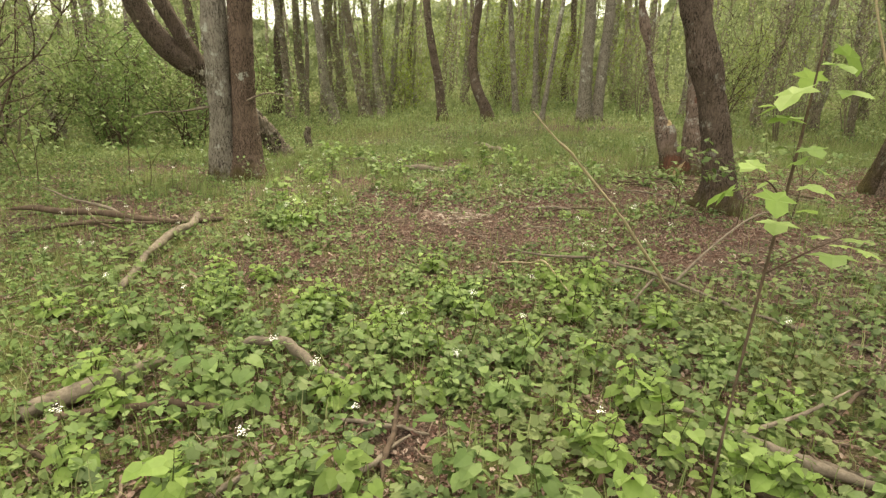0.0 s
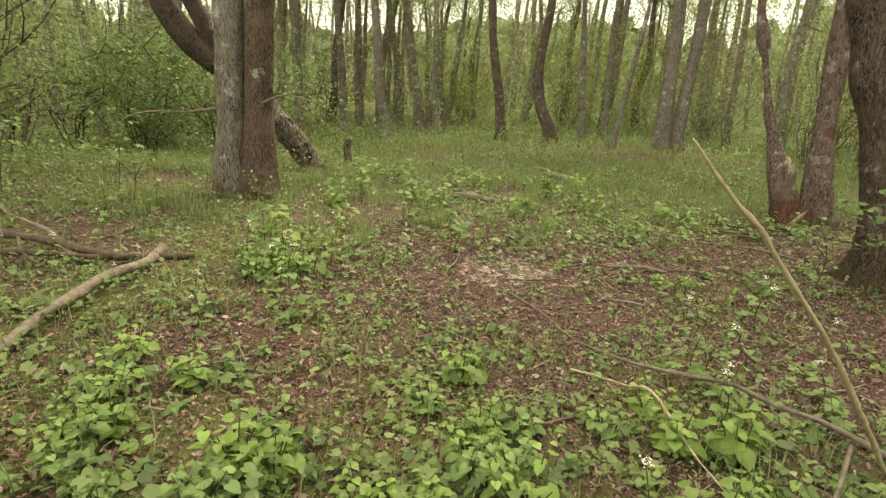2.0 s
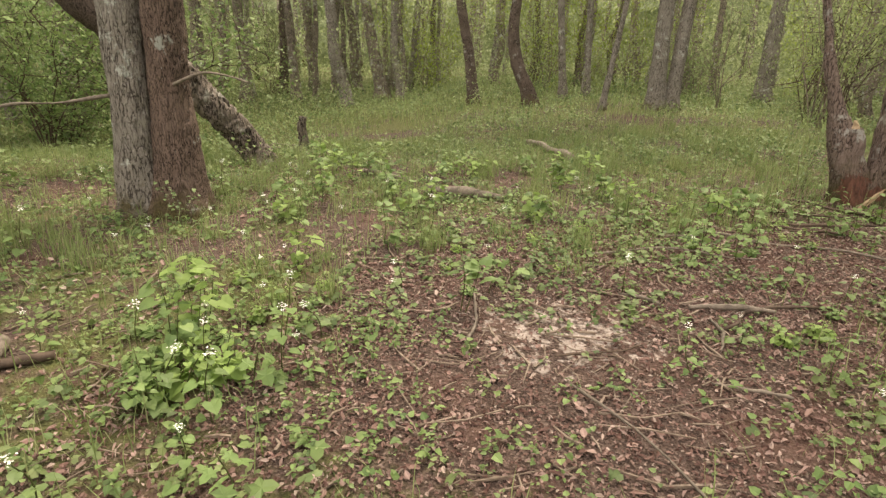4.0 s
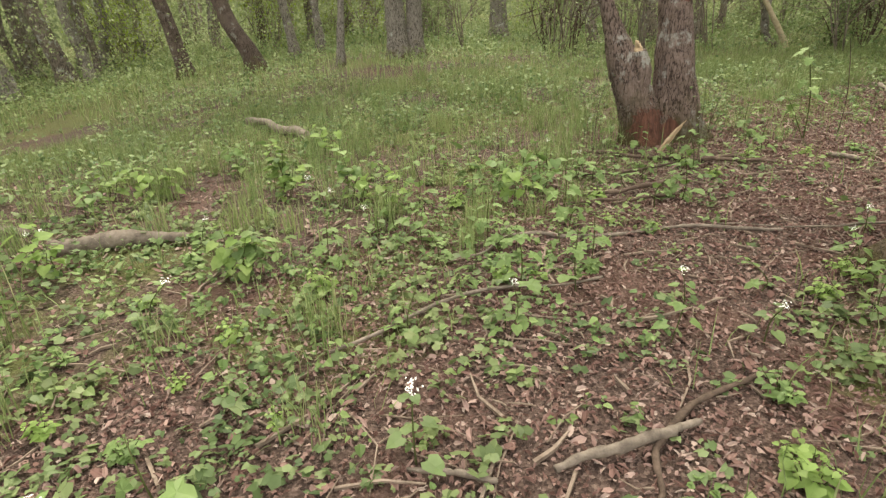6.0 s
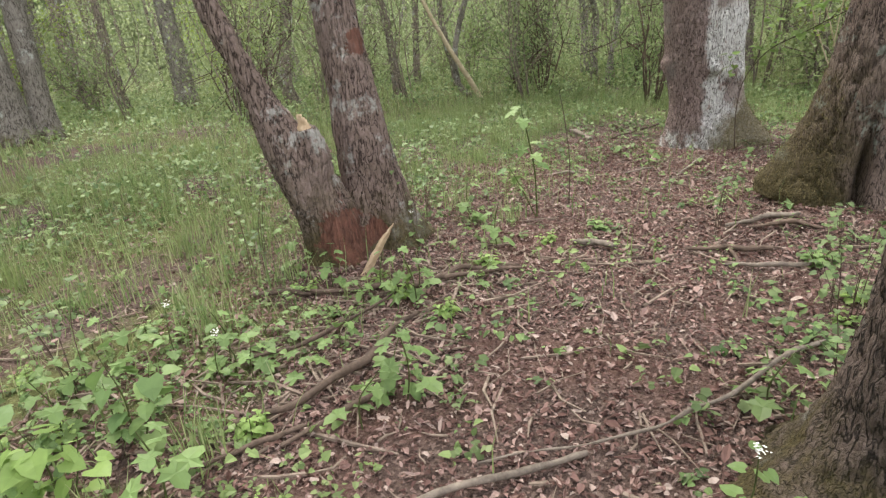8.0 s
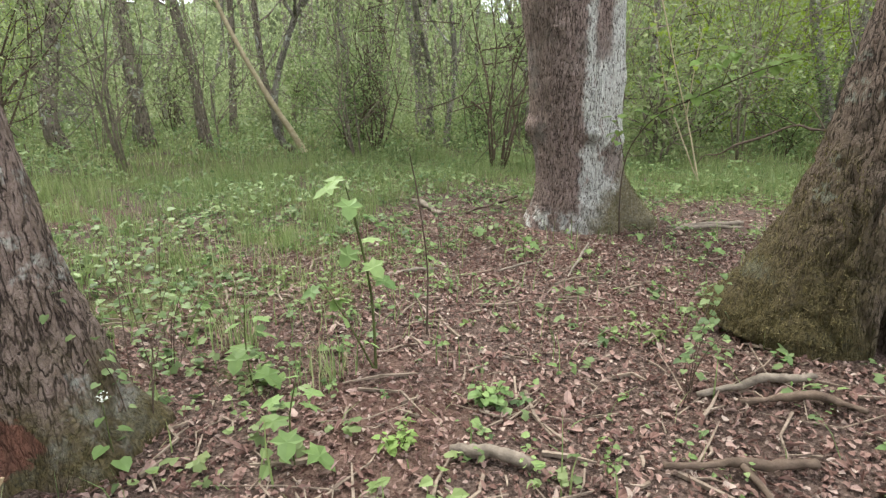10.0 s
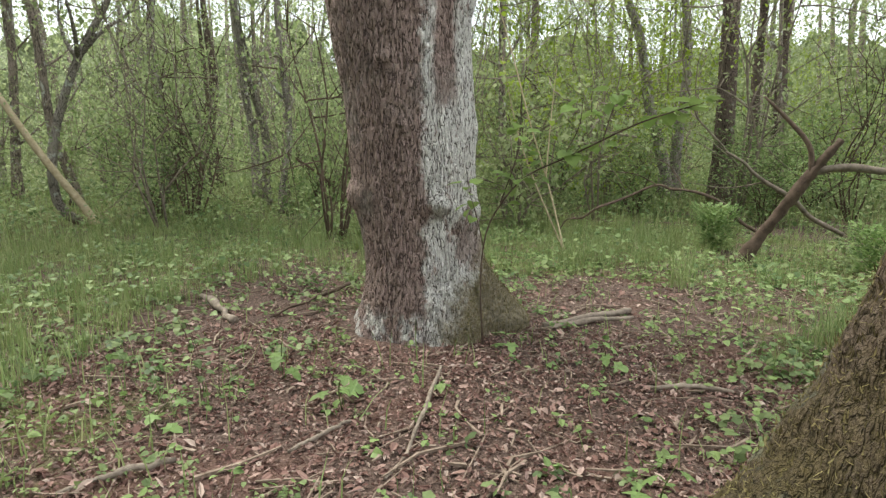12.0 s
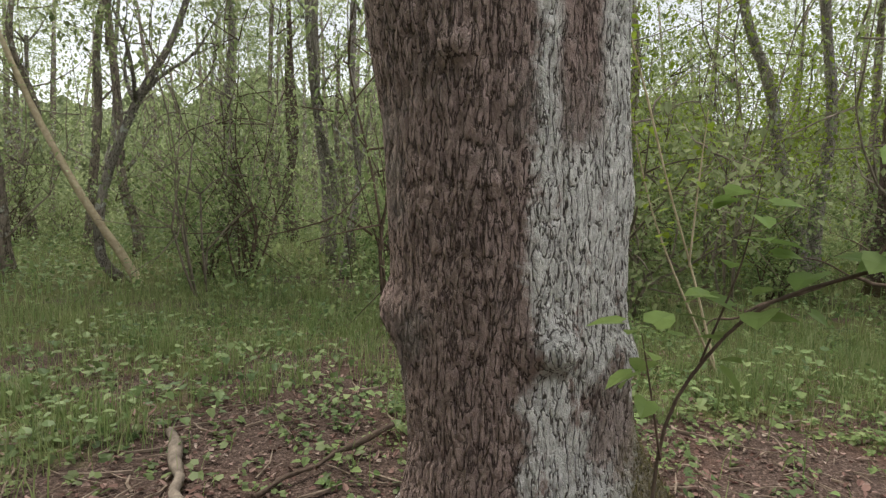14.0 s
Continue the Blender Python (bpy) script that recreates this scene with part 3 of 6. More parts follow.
def moss_fuzz(v, pick, count, seed, parent):
    """Short hanging tufts of moss on the picked part of a trunk's surface."""
    r = np.random.default_rng(seed)
    q = v[pick]
    q = q[r.integers(0, len(q), count)] + r.normal(0, 0.006, (count, 3))
    t, f = scattered(BLADE, BLADE_F, q, r.random(count) * 6.283, r.normal(1.2, 0.7, count), np.stack([0.0025 + 0.0025 * r.random(count), 0.01 + 0.012 * r.random(count), 0.012 + 0.02 * r.random(count)], 1))
    tagged(part("moss", mesh_of("moss", t, f, MOSS, False), parent, "olive brown moss tufts"), kind="stuff")


def build_great_tree():
    gx, gy, ang = 10.84, 6.09, math.atan2(-0.955, 0.297)
    base = new("tree")
    base.location, base.rotation_euler = (gx, gy, at_land(gx, gy) - 0.02), (0, 0, ang)
    tagged(base, "massive old tree with fissured reddish-grey bark, pale lichen and moss", "tree", "trees")
    v, f = tube([(0.06, 0, -0.12), (0.05, 0, 0.25), (0.03, 0, 0.7), (-0.01, 0, 1.4), (-0.07, 0, 2.2), (-0.13, 0, 2.9), (-0.2, 0, 3.3)],
                [0.5, 0.475, 0.455, 0.475, 0.5, 0.56, 0.5], 400, 430, great_shape, 0.013, 30, 0.27, 5, True, 0.03)
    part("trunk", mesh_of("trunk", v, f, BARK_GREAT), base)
    moss_fuzz(v, (v[:, 0] - 0.5 * v[:, 2] > 0.2) & (v[:, 2] > -0.05), 11000, 3, base)
    for pts, rad in (([(-0.16, 0.0, 2.2), (-0.42, 0.05, 3.6), (-0.6, 0.1, 5.5), (-0.7, 0.3, 8.5)], [0.3, 0.36, 0.3, 0.18]),
                     ([(0.1, 0.02, 1.9), (0.38, 0.05, 3.3), (0.75, 0.0, 5.2), (1.2, -0.2, 8.5)], [0.22, 0.3, 0.24, 0.14])):
        v, f = tube(pts, rad, 70, 110, None, 0.009, 22, 0.4, 9, True, 0.03)
        part("stem", mesh_of("stem", v, f, BARK_GREAT), base, "upper stem of the forked trunk")
        r = np.random.default_rng(77)
        for v, f in limb_pieces(r, pts[-1], [(0.4, 0.8), (2.2, 0.9), (4.3, 0.6)], 3.5, 0.12):
            part("limb", mesh_of("limb", v, f, BARK_GREAT), base)
        part("crown", CROWNS[1], base, at=Matrix.Translation(Vector(pts[-1]) + Vector((0, 0, 2.4))) @ Matrix.Scale(1.3, 4))
    return base


build_great_tree()

# the twin tree with red rotten wood at its foot
TWIN = tree(5.62, 6.98, [
    ([(-0.2, -0.02, -0.1), (-0.26, 0.02, 0.3), (-0.42, 0.1, 0.8), (-0.62, 0.2, 1.4), (-0.82, 0.34, 2.2), (-1.2, 0.6, 4.2), (-1.4, 0.8, 8)], [0.25, 0.205, 0.17, 0.088, 0.075, 0.07, 0.05], lobes(4, 0.35, 0.2, 1)),
    ([(0.2, -0.05, -0.1), (0.19, -0.03, 0.4), (0.14, 0.01, 1.2), (0.08, 0.06, 2.1), (0.0, 0.12, 4.4), (0.0, 0.2, 8.5)], [0.245, 0.205, 0.185, 0.178, 0.16, 0.08], lobes(5, 0.6, 0.3, 2, 5.5, 0.5)),
], "twin-trunked tree with flaking bark and a red rotten foot", BARK_ROT, 72, 170, 0.014, 18, limbs=3, knobs=0.09, seed=3, squeeze=0.4)

v, f = tube([(-0.36, 0.02, 0.55), (-0.34, -0.03, 0.8), (-0.38, -0.04, 1.02)], [0.17, 0.13, 0.09], 40, 40, None, 0.02, 18, 0.4, 8, True, 0.06)
part("broken_stub", mesh_of("broken_stub", v, f, BARK_ROT), TWIN, "stub of a broken limb")
v, f = tube([(-0.38, -0.04, 1.0), (-0.4, -0.05, 1.08), (-0.43, -0.04, 1.12)], [0.05, 0.025, 0.004], 16, 14, None, 0.03, 40, 0.2, 8)
part("splintered_end", mesh_of("splintered_end", v, f, WOOD_RAW), TWIN, "pale splintered wood of the break")

# the dark tree beside the trodden way
tree(4.87, 3.31, [([(0.03, 0, -0.1), (-0.02, 0.01, 0.35), (-0.15, 0.01, 0.9), (-0.42, 0.0, 1.8), (-0.84, 0.02, 3.0), (-1.3, 0.1, 5.0), (-1.4, 0.1, 9)], [0.31, 0.255, 0.225, 0.21, 0.2, 0.16, 0.08], lobes(5, 0.6, 0.22, 0.5, 2.2, 0.85))],
     "dark-barked tree with a mossy flaring foot beside the trodden way", BARK_DARK, 96, 190, 0.017, 20, limbs=4, knobs=0.07, seed=5, squeeze=0.4)

# the leaning tree with a hollow and moss
def leaning_shape(th, c):
    z = np.clip(c[:, :, 2], 0, None)
    w = np.cos(np.clip((th - 1.35 + np.pi) % (2 * np.pi) - np.pi, -1.3, 1.3) * 1.2) ** 2
    f = lobes(5, 0.28, 0.25, 0.4)(th, c) + 1.2 * np.exp(-z / 0.74) * w
    d = (th - 3.35 + np.pi) % (2 * np.pi) - np.pi
    return f - 0.6 * np.exp(-((d / 0.15) ** 2) - ((z - 0.15) / 0.42) ** 2)


LEANING = tree(7.95, 3.97, [([(0, 0.02, -0.1), (0.0, 0.0, 0.3), (0.02, -0.06, 0.9), (0.06, -0.15, 1.6), (0.1, -0.36, 2.5), (0.2, -0.8, 5), (0.2, -0.9, 9)], [0.29, 0.275, 0.262, 0.255, 0.25, 0.2, 0.1], leaning_shape)],
     "thick leaning tree with rough bark, mossy root and dark hollow", BARK_MOSS, 116, 190, 0.024, 15, limbs=4, knobs=0.06, seed=7, squeeze=0.3)
for ob in LEANING.children:
    if ob.name.startswith("trunk"):
        v = np.array([q.co[:] for q in ob.data.vertices])
        moss_fuzz(v, (v[:, 1] > 0.12) & (v[:, 2] < 0.9 + 0.5 * v[:, 0]) & (v[:, 2] > -0.02), 5500, 5, LEANING)

# the joined pair of trunks seen first
PAIR = tree(-3.39, 4.85, [
    ([(-0.25, 0.0, -0.1), (-0.24, 0, 0.5), (-0.2, 0, 1.4), (-0.2, 0, 2.6), (-0.3, 0.1, 5), (-0.4, 0.2, 9)], [0.27, 0.235, 0.225, 0.22, 0.18, 0.1], lobes(4, 0.4, 0.25, 1)),
    ([(0.2, 0.05, -0.1), (0.19, 0.05, 0.5), (0.2, 0.04, 1.4), (0.25, 0.02, 2.6), (0.4, 0, 5), (0.6, 0, 9)], [0.3, 0.245, 0.225, 0.215, 0.17, 0.1], lobes(4, 0.5, 0.25, 3, 5.6, 0.3)),
], "pair of joined grey and red-brown trunks standing among herbs", BARK_RED, 62, 150, 0.014, 18, limbs=4, knobs=0.06, seed=9, squeeze=0.4, mats=[BARK_GREY, BARK_RED])

for pts, rad in (([(0.3, -0.1, 1.42), (0.7, -0.25, 1.56), (1.0, -0.35, 1.55), (1.25, -0.45, 1.5)], [0.022, 0.018, 0.013, 0.006]), ([(-0.35, -0.15, 1.3), (-0.8, -0.3, 1.22), (-1.2, -0.4, 1.2), (-1.6, -0.5, 1.1)], [0.02, 0.016, 0.012, 0.005])):
    v, f = tube(pts, rad, 7, 22, None, 0.003, 20, 1.0, 3, True, 0.02)
    part("dead_branch", mesh_of("dead_branch", v, f, STICK_GREY), PAIR, "thin bare dead branch")

# the blackened trunk that leans behind it and parts into two bent limbs
def black_tree():
    x, y = -3.6, 8.45
    base = new("tree")
    base.location = (x, y, at_land(x, y))
    tagged(base, "blackened leaning trunk with scaly bark and two bent limbs", "tree", "trees")
    v, f = tube([(0.1, 0, -0.15), (-0.15, -0.05, 0.3), (-0.75, -0.4, 1.15), (-1.35, -0.75, 1.85), (-1.75, -1.0, 2.2)], [0.27, 0.24, 0.235, 0.23, 0.23], 80, 150, None, 0.05, 10, 0.8, 21, True, 0.06)
    part("trunk", mesh_of("trunk", v, f, BARK_LOG), base)
    for pts, rad in (([(-1.6, -0.9, 2.1), (-2.15, -1.2, 2.6), (-2.55, -1.4, 3.4), (-2.75, -1.5, 4.4), (-2.8, -1.3, 9)], [0.27, 0.24, 0.21, 0.17, 0.1]),
                     ([(-1.5, -0.85, 2.0), (-1.75, -1.2, 2.8), (-2.1, -1.4, 3.7), (-2.2, -1.45, 5), (-1.8, -1.3, 9)], [0.2, 0.16, 0.15, 0.12, 0.07])):
        v, f = tube(pts, rad, 24, 60, None, 0.02, 14, 0.4, 23, True, 0.04)
        part("limb", mesh_of("limb", v, f, BARK_DARK), base)
        part("crown", CROWNS[2], base, at=Matrix.Translation(Vector(pts[-1]) + Vector((0, 0, 1.5))))


black_tree()


def plain(x, y, dx, dy, r, label, mat=BARK_FAR, bend=0.0, height=9.0, seed=0, crown_scale=1.0, curve=None):
    """A forest tree of which the trunk is seen: it leans by dx, dy a metre of height."""
    g = np.random.default_rng(900 + seed)
    h = height
    pts = curve or [(0, 0, -0.2), (dx * 0.6, dy * 0.6, 0.7), (dx * 2 + bend, dy * 2, 2.0), (dx * 4 - bend, dy * 4, 4.2), (dx * 6 + g.normal(0, 0.2), dy * 6, h * 0.75), (dx * 7, dy * 7, h)]
    n = len(pts)
    rad = [r * (1.25 if i == 0 else 1.0 - 0.55 * i / (n - 1)) for i in range(n)]
    return tree(x, y, [(pts, rad, lobes(4, 0.35, 0.3, seed))], label, mat, 18, 44, 0.012, 14, limbs=3, seed=seed, crown_scale=crown_scale, knobs=0.03)


plain(2.0, 19.8, 0, 0, 0.27, "dark tree with a trunk bent like a bow", BARK_DARK, seed=1, curve=[(0.05, 0, -0.2), (-0.1, 0, 0.5), (-0.5, 0, 1.3), (-0.75, 0, 2.4), (-0.7, 0, 3.6), (-0.55, 0, 5.2), (-0.4, 0, 9)])
plain(0.0, 22.5, -0.18, 0, 0.26, "dark tree with a slightly leaning trunk", BARK_DARK, 0.05, seed=2)
plain(-5.0, 30.5, -0.2, 0, 0.42, "brown-barked forest tree leaning over the grass", seed=3)
plain(5.6, 17.2, -0.03, 0, 0.3, "tree with two grey-brown stems grown together", BARK_GREY, seed=4)
plain(6.1, 17.3, 0.03, 0, 0.26, "tree with two grey-brown stems grown together", BARK_GREY, seed=5)
plain(13.2, 26.5, -0.02, 0, 0.45, "pale grey forest tree with a mossy foot", BARK_GREY, seed=6)
plain(3.4, 21.5, -0.12, 0, 0.17, "slender grey tree standing in the grass", BARK_GREY, seed=7)
plain(4.3, 21.8, -0.05, 0, 0.16, "slender grey tree standing in the grass", BARK_GREY, seed=8)
plain(-9.3, 29.0, -0.06, 0, 0.3, "brown-barked forest tree standing in grass", seed=9)
plain(-11.4, 27.5, -0.03, 0, 0.33, "brown-barked forest tree standing in grass", seed=10)
plain(-12.2, 24.2, 0.05, 0, 0.36, "brown-barked forest tree with a grey foot", seed=11)
plain(-8.2, 33.0, 0.02, 0, 0.33, "brown-barked forest tree standing in grass", seed=12)
plain(-7.9, 37.5, -0.05, 0, 0.4, "tall forest tree with brown bark", seed=13)
plain(-10.4, 36.5, -0.07, 0, 0.4, "tall forest tree with brown bark", seed=14)
plain(-15.6, 21.0, -0.03, 0, 0.36, "brown-barked forest tree among bushes", seed=15)
plain(-12.2, 16.5, 0.15, 0, 0.2, "slender brown tree among bushes", seed=16)
plain(22.0, 33.0, 0.1, 0, 0.5, "tall leaning grey forest tree", BARK_GREY, seed=17)
plain(3.9, 16.8, 0.12, 0, 0.11, "slender leaning tree in the grass", BARK_GREY, seed=18)


# ---- forest round about: trees drawn from a few kinds, set out by chance ----
NEAR_PATH = [(0.7, -5.6), (0.7, -3.4), (0, -0.8), (0.6, 1), (1.4, 2.2), (2.4, 3), (4, 4.1), (5.8, 5.1), (7.2, 4.9), (8.6, 5.6)]


def path_distance(x, y):
    return min(math.hypot(x - a, y - b) for a, b in NEAR_PATH)


def forest_kind(seed, mat, label):
    g = np.random.default_rng(seed)
    lean = g.normal(0, 0.05, 2)
    pts = [np.array([0, 0, -0.2])]
    for h in (0.8, 2.2, 4, 6.5, 9.5):
        pts.append(np.array([lean[0] * h + g.normal(0, 0.12), lean[1] * h + g.normal(0, 0.12), h]))
    r = 0.17 + 0.05 * g.random()
    rad = [r * 1.3, r, r * 0.92, r * 0.8, r * 0.62, r * 0.4]
    return tree(0, 0, [(pts, rad, lobes(4, 0.3, 0.3, seed))], label, mat, 11, 20, 0.01, 10, limbs=3, seed=seed, knobs=0.03)


KINDS = [forest_kind(300 + i, m, "brown-grey forest tree with a tall bare trunk" if m is BARK_FAR else "grey forest tree with a tall bare trunk") for i, m in enumerate([BARK_FAR, BARK_GREY, BARK_FAR, BARK_DARK, BARK_FAR, BARK_GREY])]
spots = []
g = random.Random(5)
while len(spots) < 125:
    a, d = (g.random() * 6.283 if len(spots) < 84 else g.uniform(1.0, 2.4)), (15 + 40 * g.random() ** 0.8 if len(spots) < 84 else g.uniform(24, 52))
    x, y = 4 + d * math.cos(a), 4 + d * math.sin(a)
    if path_distance(x, y) < 12 or min([math.hypot(x - p, y - q) for p, q in spots] + [9]) < 2.0:
        continue
    if abs(math.degrees(math.atan2(y - 4, x - 4))) < 34 and d < 24:
        continue
    spots.append((x, y))
for i, (x, y) in enumerate(spots):
    k = KINDS[i % len(KINDS)]
    s = 0.7 + 0.75 * g.random()
    m = Matrix.Translation((x, y, at_land(x, y) - 0.05)) @ Matrix.Rotation(g.random() * 6.283, 4, "Z") @ Matrix.Rotation(g.gauss(0, 0.05), 4, "X")
    if i < len(KINDS):
        k.matrix_basis = m @ Matrix.Scale(1.0, 4)
    else:
        c = copy_thing(k, m)
        c.scale = (s, s, 0.85 + 0.3 * g.random())


# ---- the trees beyond the great tree ----
plain(24.4, 2.0, -0.1, 0, 0.2, "pale grey tree with a curved twin stem", BARK_GREY, seed=31, curve=[(0, 0, -0.2), (0.0, 0.1, 1), (0.05, 0.55, 2.6), (0.0, 0.95, 4.6), (0, 1.6, 6.6), (0, 2.0, 10)])
plain(24.5, 1.7, 0, 0, 0.18, "pale grey tree with a straight slim stem", BARK_GREY, seed=32, curve=[(0, 0.1, -0.2), (0, 0.05, 1.5), (0, -0.1, 4), (0, 0.2, 7), (0, 0.1, 11)])
plain(21.8, 1.15, 0, 0, 0.26, "straight dark-barked forest tree among bushes", BARK_DARK, seed=33, height=12, curve=[(0, 0, -0.2), (0, 0.02, 2), (0, 0.08, 5), (0, 0.1, 8), (0, 0.1, 12)])
plain(26.4, -0.8, 0, 0, 0.2, "slim dark forest tree among bushes", BARK_DARK, seed=34)
plain(26.2, -1.5, 0, 0.02, 0.22, "slim dark forest tree among bushes", BARK_DARK, seed=35)
plain(30.0, -1.0, 0, 0.01, 0.2, "slim brown forest tree among bushes", BARK_FAR, seed=36)


g = random.Random(61)
SKY_TREES = []
while len(SKY_TREES) < 26:
    a, d = math.radians(g.uniform(-28, 66)), g.uniform(11, 30)
    x, y = 8.6 + d * math.cos(a), 5.5 + d * math.sin(a)
    if min([math.hypot(x - p, y - q) for p, q in SKY_TREES] + [9]) > 1.7 and not -6 < math.degrees(a) + 6 < 10:
        SKY_TREES.append((x, y))
for i, (x, y) in enumerate(SKY_TREES):
    h = g.uniform(7, 12)
    bend, lx, ly = g.gauss(0, 0.25), g.gauss(0, 0.09), g.gauss(0, 0.09)
    t = plain(x, y, lx, ly, g.uniform(0.07, 0.17), ("slim grey tree rising out of the undergrowth", "slim brown tree rising out of the undergrowth")[i % 2], (BARK_GREY, BARK_FAR)[i % 2], bend, h, seed=120 + i, crown_scale=g.uniform(0.7, 1.0))
    r = np.random.default_rng(220 + i)
    for k in range(3):
        z = h * g.uniform(0.2, 0.6)
        v, f = limb_pieces(r, (lx * z * 0.9, ly * z * 0.9, z), [(g.random() * 6.283, g.uniform(0.4, 1.3))], g.uniform(1.6, 3.4), 0.035)[0]
        part("limb", mesh_of("limb", v, f, (BARK_GREY, BARK_FAR)[i % 2]), t)


def fork_tree():
    """The bare forked stem with a stripped, fallen-over leg."""
    x, y = 16.2, 14.3
    base = new("tree")
    base.location = (x, y, at_land(x, y))
    tagged(base, "forked bare tree with one pale stripped leaning stem", "tree", "trees")
    v, f = tube([(0.1, -0.2, -0.2), (0, 0, 0.3), (-0.5, 0.55, 1.6), (-0.95, 1.15, 3.2), (-1.2, 1.9, 5.2), (-1.2, 2.6, 7.5)], [0.105, 0.08, 0.062, 0.048, 0.036, 0.02], 16, 50, None, 0.012, 16, 0.3, 3)
    part("stem", mesh_of("stem", v, f, STICK_PALE), base, "pale stripped leaning stem")
    v, f = tube([(0.05, 0.05, -0.1), (-0.15, 0.5, 0.5), (-0.1, 0.45, 1.7), (0.1, -0.1, 3.2), (0.3, -0.9, 4.6), (0.4, -1.6, 7)], [0.1, 0.09, 0.08, 0.07, 0.055, 0.03], 14, 46, None, 0.01, 16, 0.3, 4)
    part("stem", mesh_of("stem", v, f, BARK_GREY), base, "grey upright stem")
    r = np.random.default_rng(88)
    for v, f in limb_pieces(r, (0.1, -0.1, 3.2), [(1.0, 0.7), (3.6, 0.5), (5.2, 0.9)], 2.6, 0.05):
        part("limb", mesh_of("limb", v, f, BARK_GREY), base)
    part("crown", CROWNS[3], base, at=Matrix.Translation((-0.3, 0, 7.5)))


fork_tree()


# ---- bushes ----
def bush_kind(seed, leaves, size, tall, wide, mat, wood, stems=7):
    r = np.random.default_rng(seed)
    base = new("bush")
    tips = []
    for i in range(stems):
        a, lean = r.random() * 6.283, 0.15 + 0.9 * r.random()
        h = tall * (0.6 + 0.4 * r.random())
        pts = [np.array([0.08 * math.cos(a), 0.08 * math.sin(a), -0.1])]
        for k in range(1, 5):
            q = h * k / 4
            pts.append(np.array([math.cos(a) * lean * wide * (k / 4) ** 1.4, math.sin(a) * lean * wide * (k / 4) ** 1.4, q]) + r.normal(0, 0.11 * tall / 2.5, 3))
        bits = [tube(pts, [0.02, 0.016, 0.012, 0.008, 0.003], 5, 9)]
        tips += pts[2:]
        for k in range(1, 5):
            for _ in range(2):
                d = r.normal(0, 1, 3) + np.array([0, 0, 0.5])
                d /= np.linalg.norm(d)
                q = pts[k] if k < 5 else pts[4]
                e = [q, q + d * 0.3 * tall / 2.5 + r.normal(0, 0.04, 3), q + d * 0.7 * tall / 2.5 + r.normal(0, 0.08, 3)]
                bits.append(tube(e, [0.011, 0.008, 0.003], 3, 4))
                tips += e[1:]
        v, f = joined(bits)
        part("stem", mesh_of("stem", v, f, wood), base)
    tips = np.array(tips)
    k = r.integers(0, len(tips), leaves)
    p = tips[k] + r.normal(0, 0.17 * tall / 2.5, (leaves, 3))
    p[:, 2] = np.abs(p[:, 2])
    v, f = scattered(LEAF4, LEAF4_F, p, r.random(leaves) * 6.283, r.normal(-0.2, 0.7, leaves), size * (0.6 + 0.8 * r.random(leaves)))
    part("leaves", mesh_of("leaves", v, f, mat, False), base)
    return base


BUSHES = [bush_kind(1, 2300, 0.078, 2.4, 1.7, LEAF_SHRUB, STICK_GREY), bush_kind(2, 2000, 0.075, 3.2, 1.8, LEAF_SHRUB, STICK_BROWN), bush_kind(3, 2400, 0.08, 2.0, 1.9, LEAF_TREE, STICK_GREY),
          bush_kind(4, 1300, 0.07, 3.6, 2.2, LEAF_TREE, STICK_GREY, 5)]
LABELS = ["leafy green bush in the undergrowth", "tall thin-leaved bush in the undergrowth", "low dense green bush in the undergrowth", "sparse bush of crooked bare stems with few leaves"]
for b, l in zip(BUSHES, LABELS):
    tagged(b, l, "bush", "bushes")
g = random.Random(9)
placed = 0
while placed < 80:
    a = g.random() * 6.283
    d = 10 + 30 * g.random()
    x, y = 4 + d * math.cos(a), 4 + d * math.sin(a)
    pd = path_distance(x, y)
    ahead = -8 < x < 10 and y > 5
    if pd < (16 if ahead else 8.0):
        continue
    if y < -8 and g.random() < 0.6:
        continue
    s = 0.7 + 0.7 * g.random() + 0.012 * d
    k = BUSHES[placed % 4]
    m = Matrix.Translation((x, y, at_land(x, y) - 0.03)) @ Matrix.Rotation(g.random() * 6.283, 4, "Z")
    if placed < 4:
        k.matrix_basis = m
    else:
        copy_thing(k, m).scale = (s, s, s * (0.85 + 0.4 * g.random()))
    placed += 1

DEEP = bush_kind(5, 3600, 0.085, 3.0, 2.0, LEAF_BIG, STICK_BROWN)
tagged(DEEP, "dense bush with rich green leaves", "bush", "bushes")
DEEP.location = (-9.0, 10.5, at_land(-9.0, 10.5))
for x, y, s in ((-8.0, 13.0, 1.1), (-10.8, 13.5, 1.3), (-12.0, 9.5, 1.2), (18.4, 1.2, 0.5), (20.0, 3.4, 0.6), (17.4, 13.6, 0.7), (19.0, 10.5, 0.6), (22.0, -1.0, 0.8), (24.0, 5.2, 0.9)):
    copy_thing(DEEP, Matrix.Translation((x, y, at_land(x, y))) @ Matrix.Rotation(x * 3, 4, "Z")).scale = (s * 1.5, s * 1.5, s)

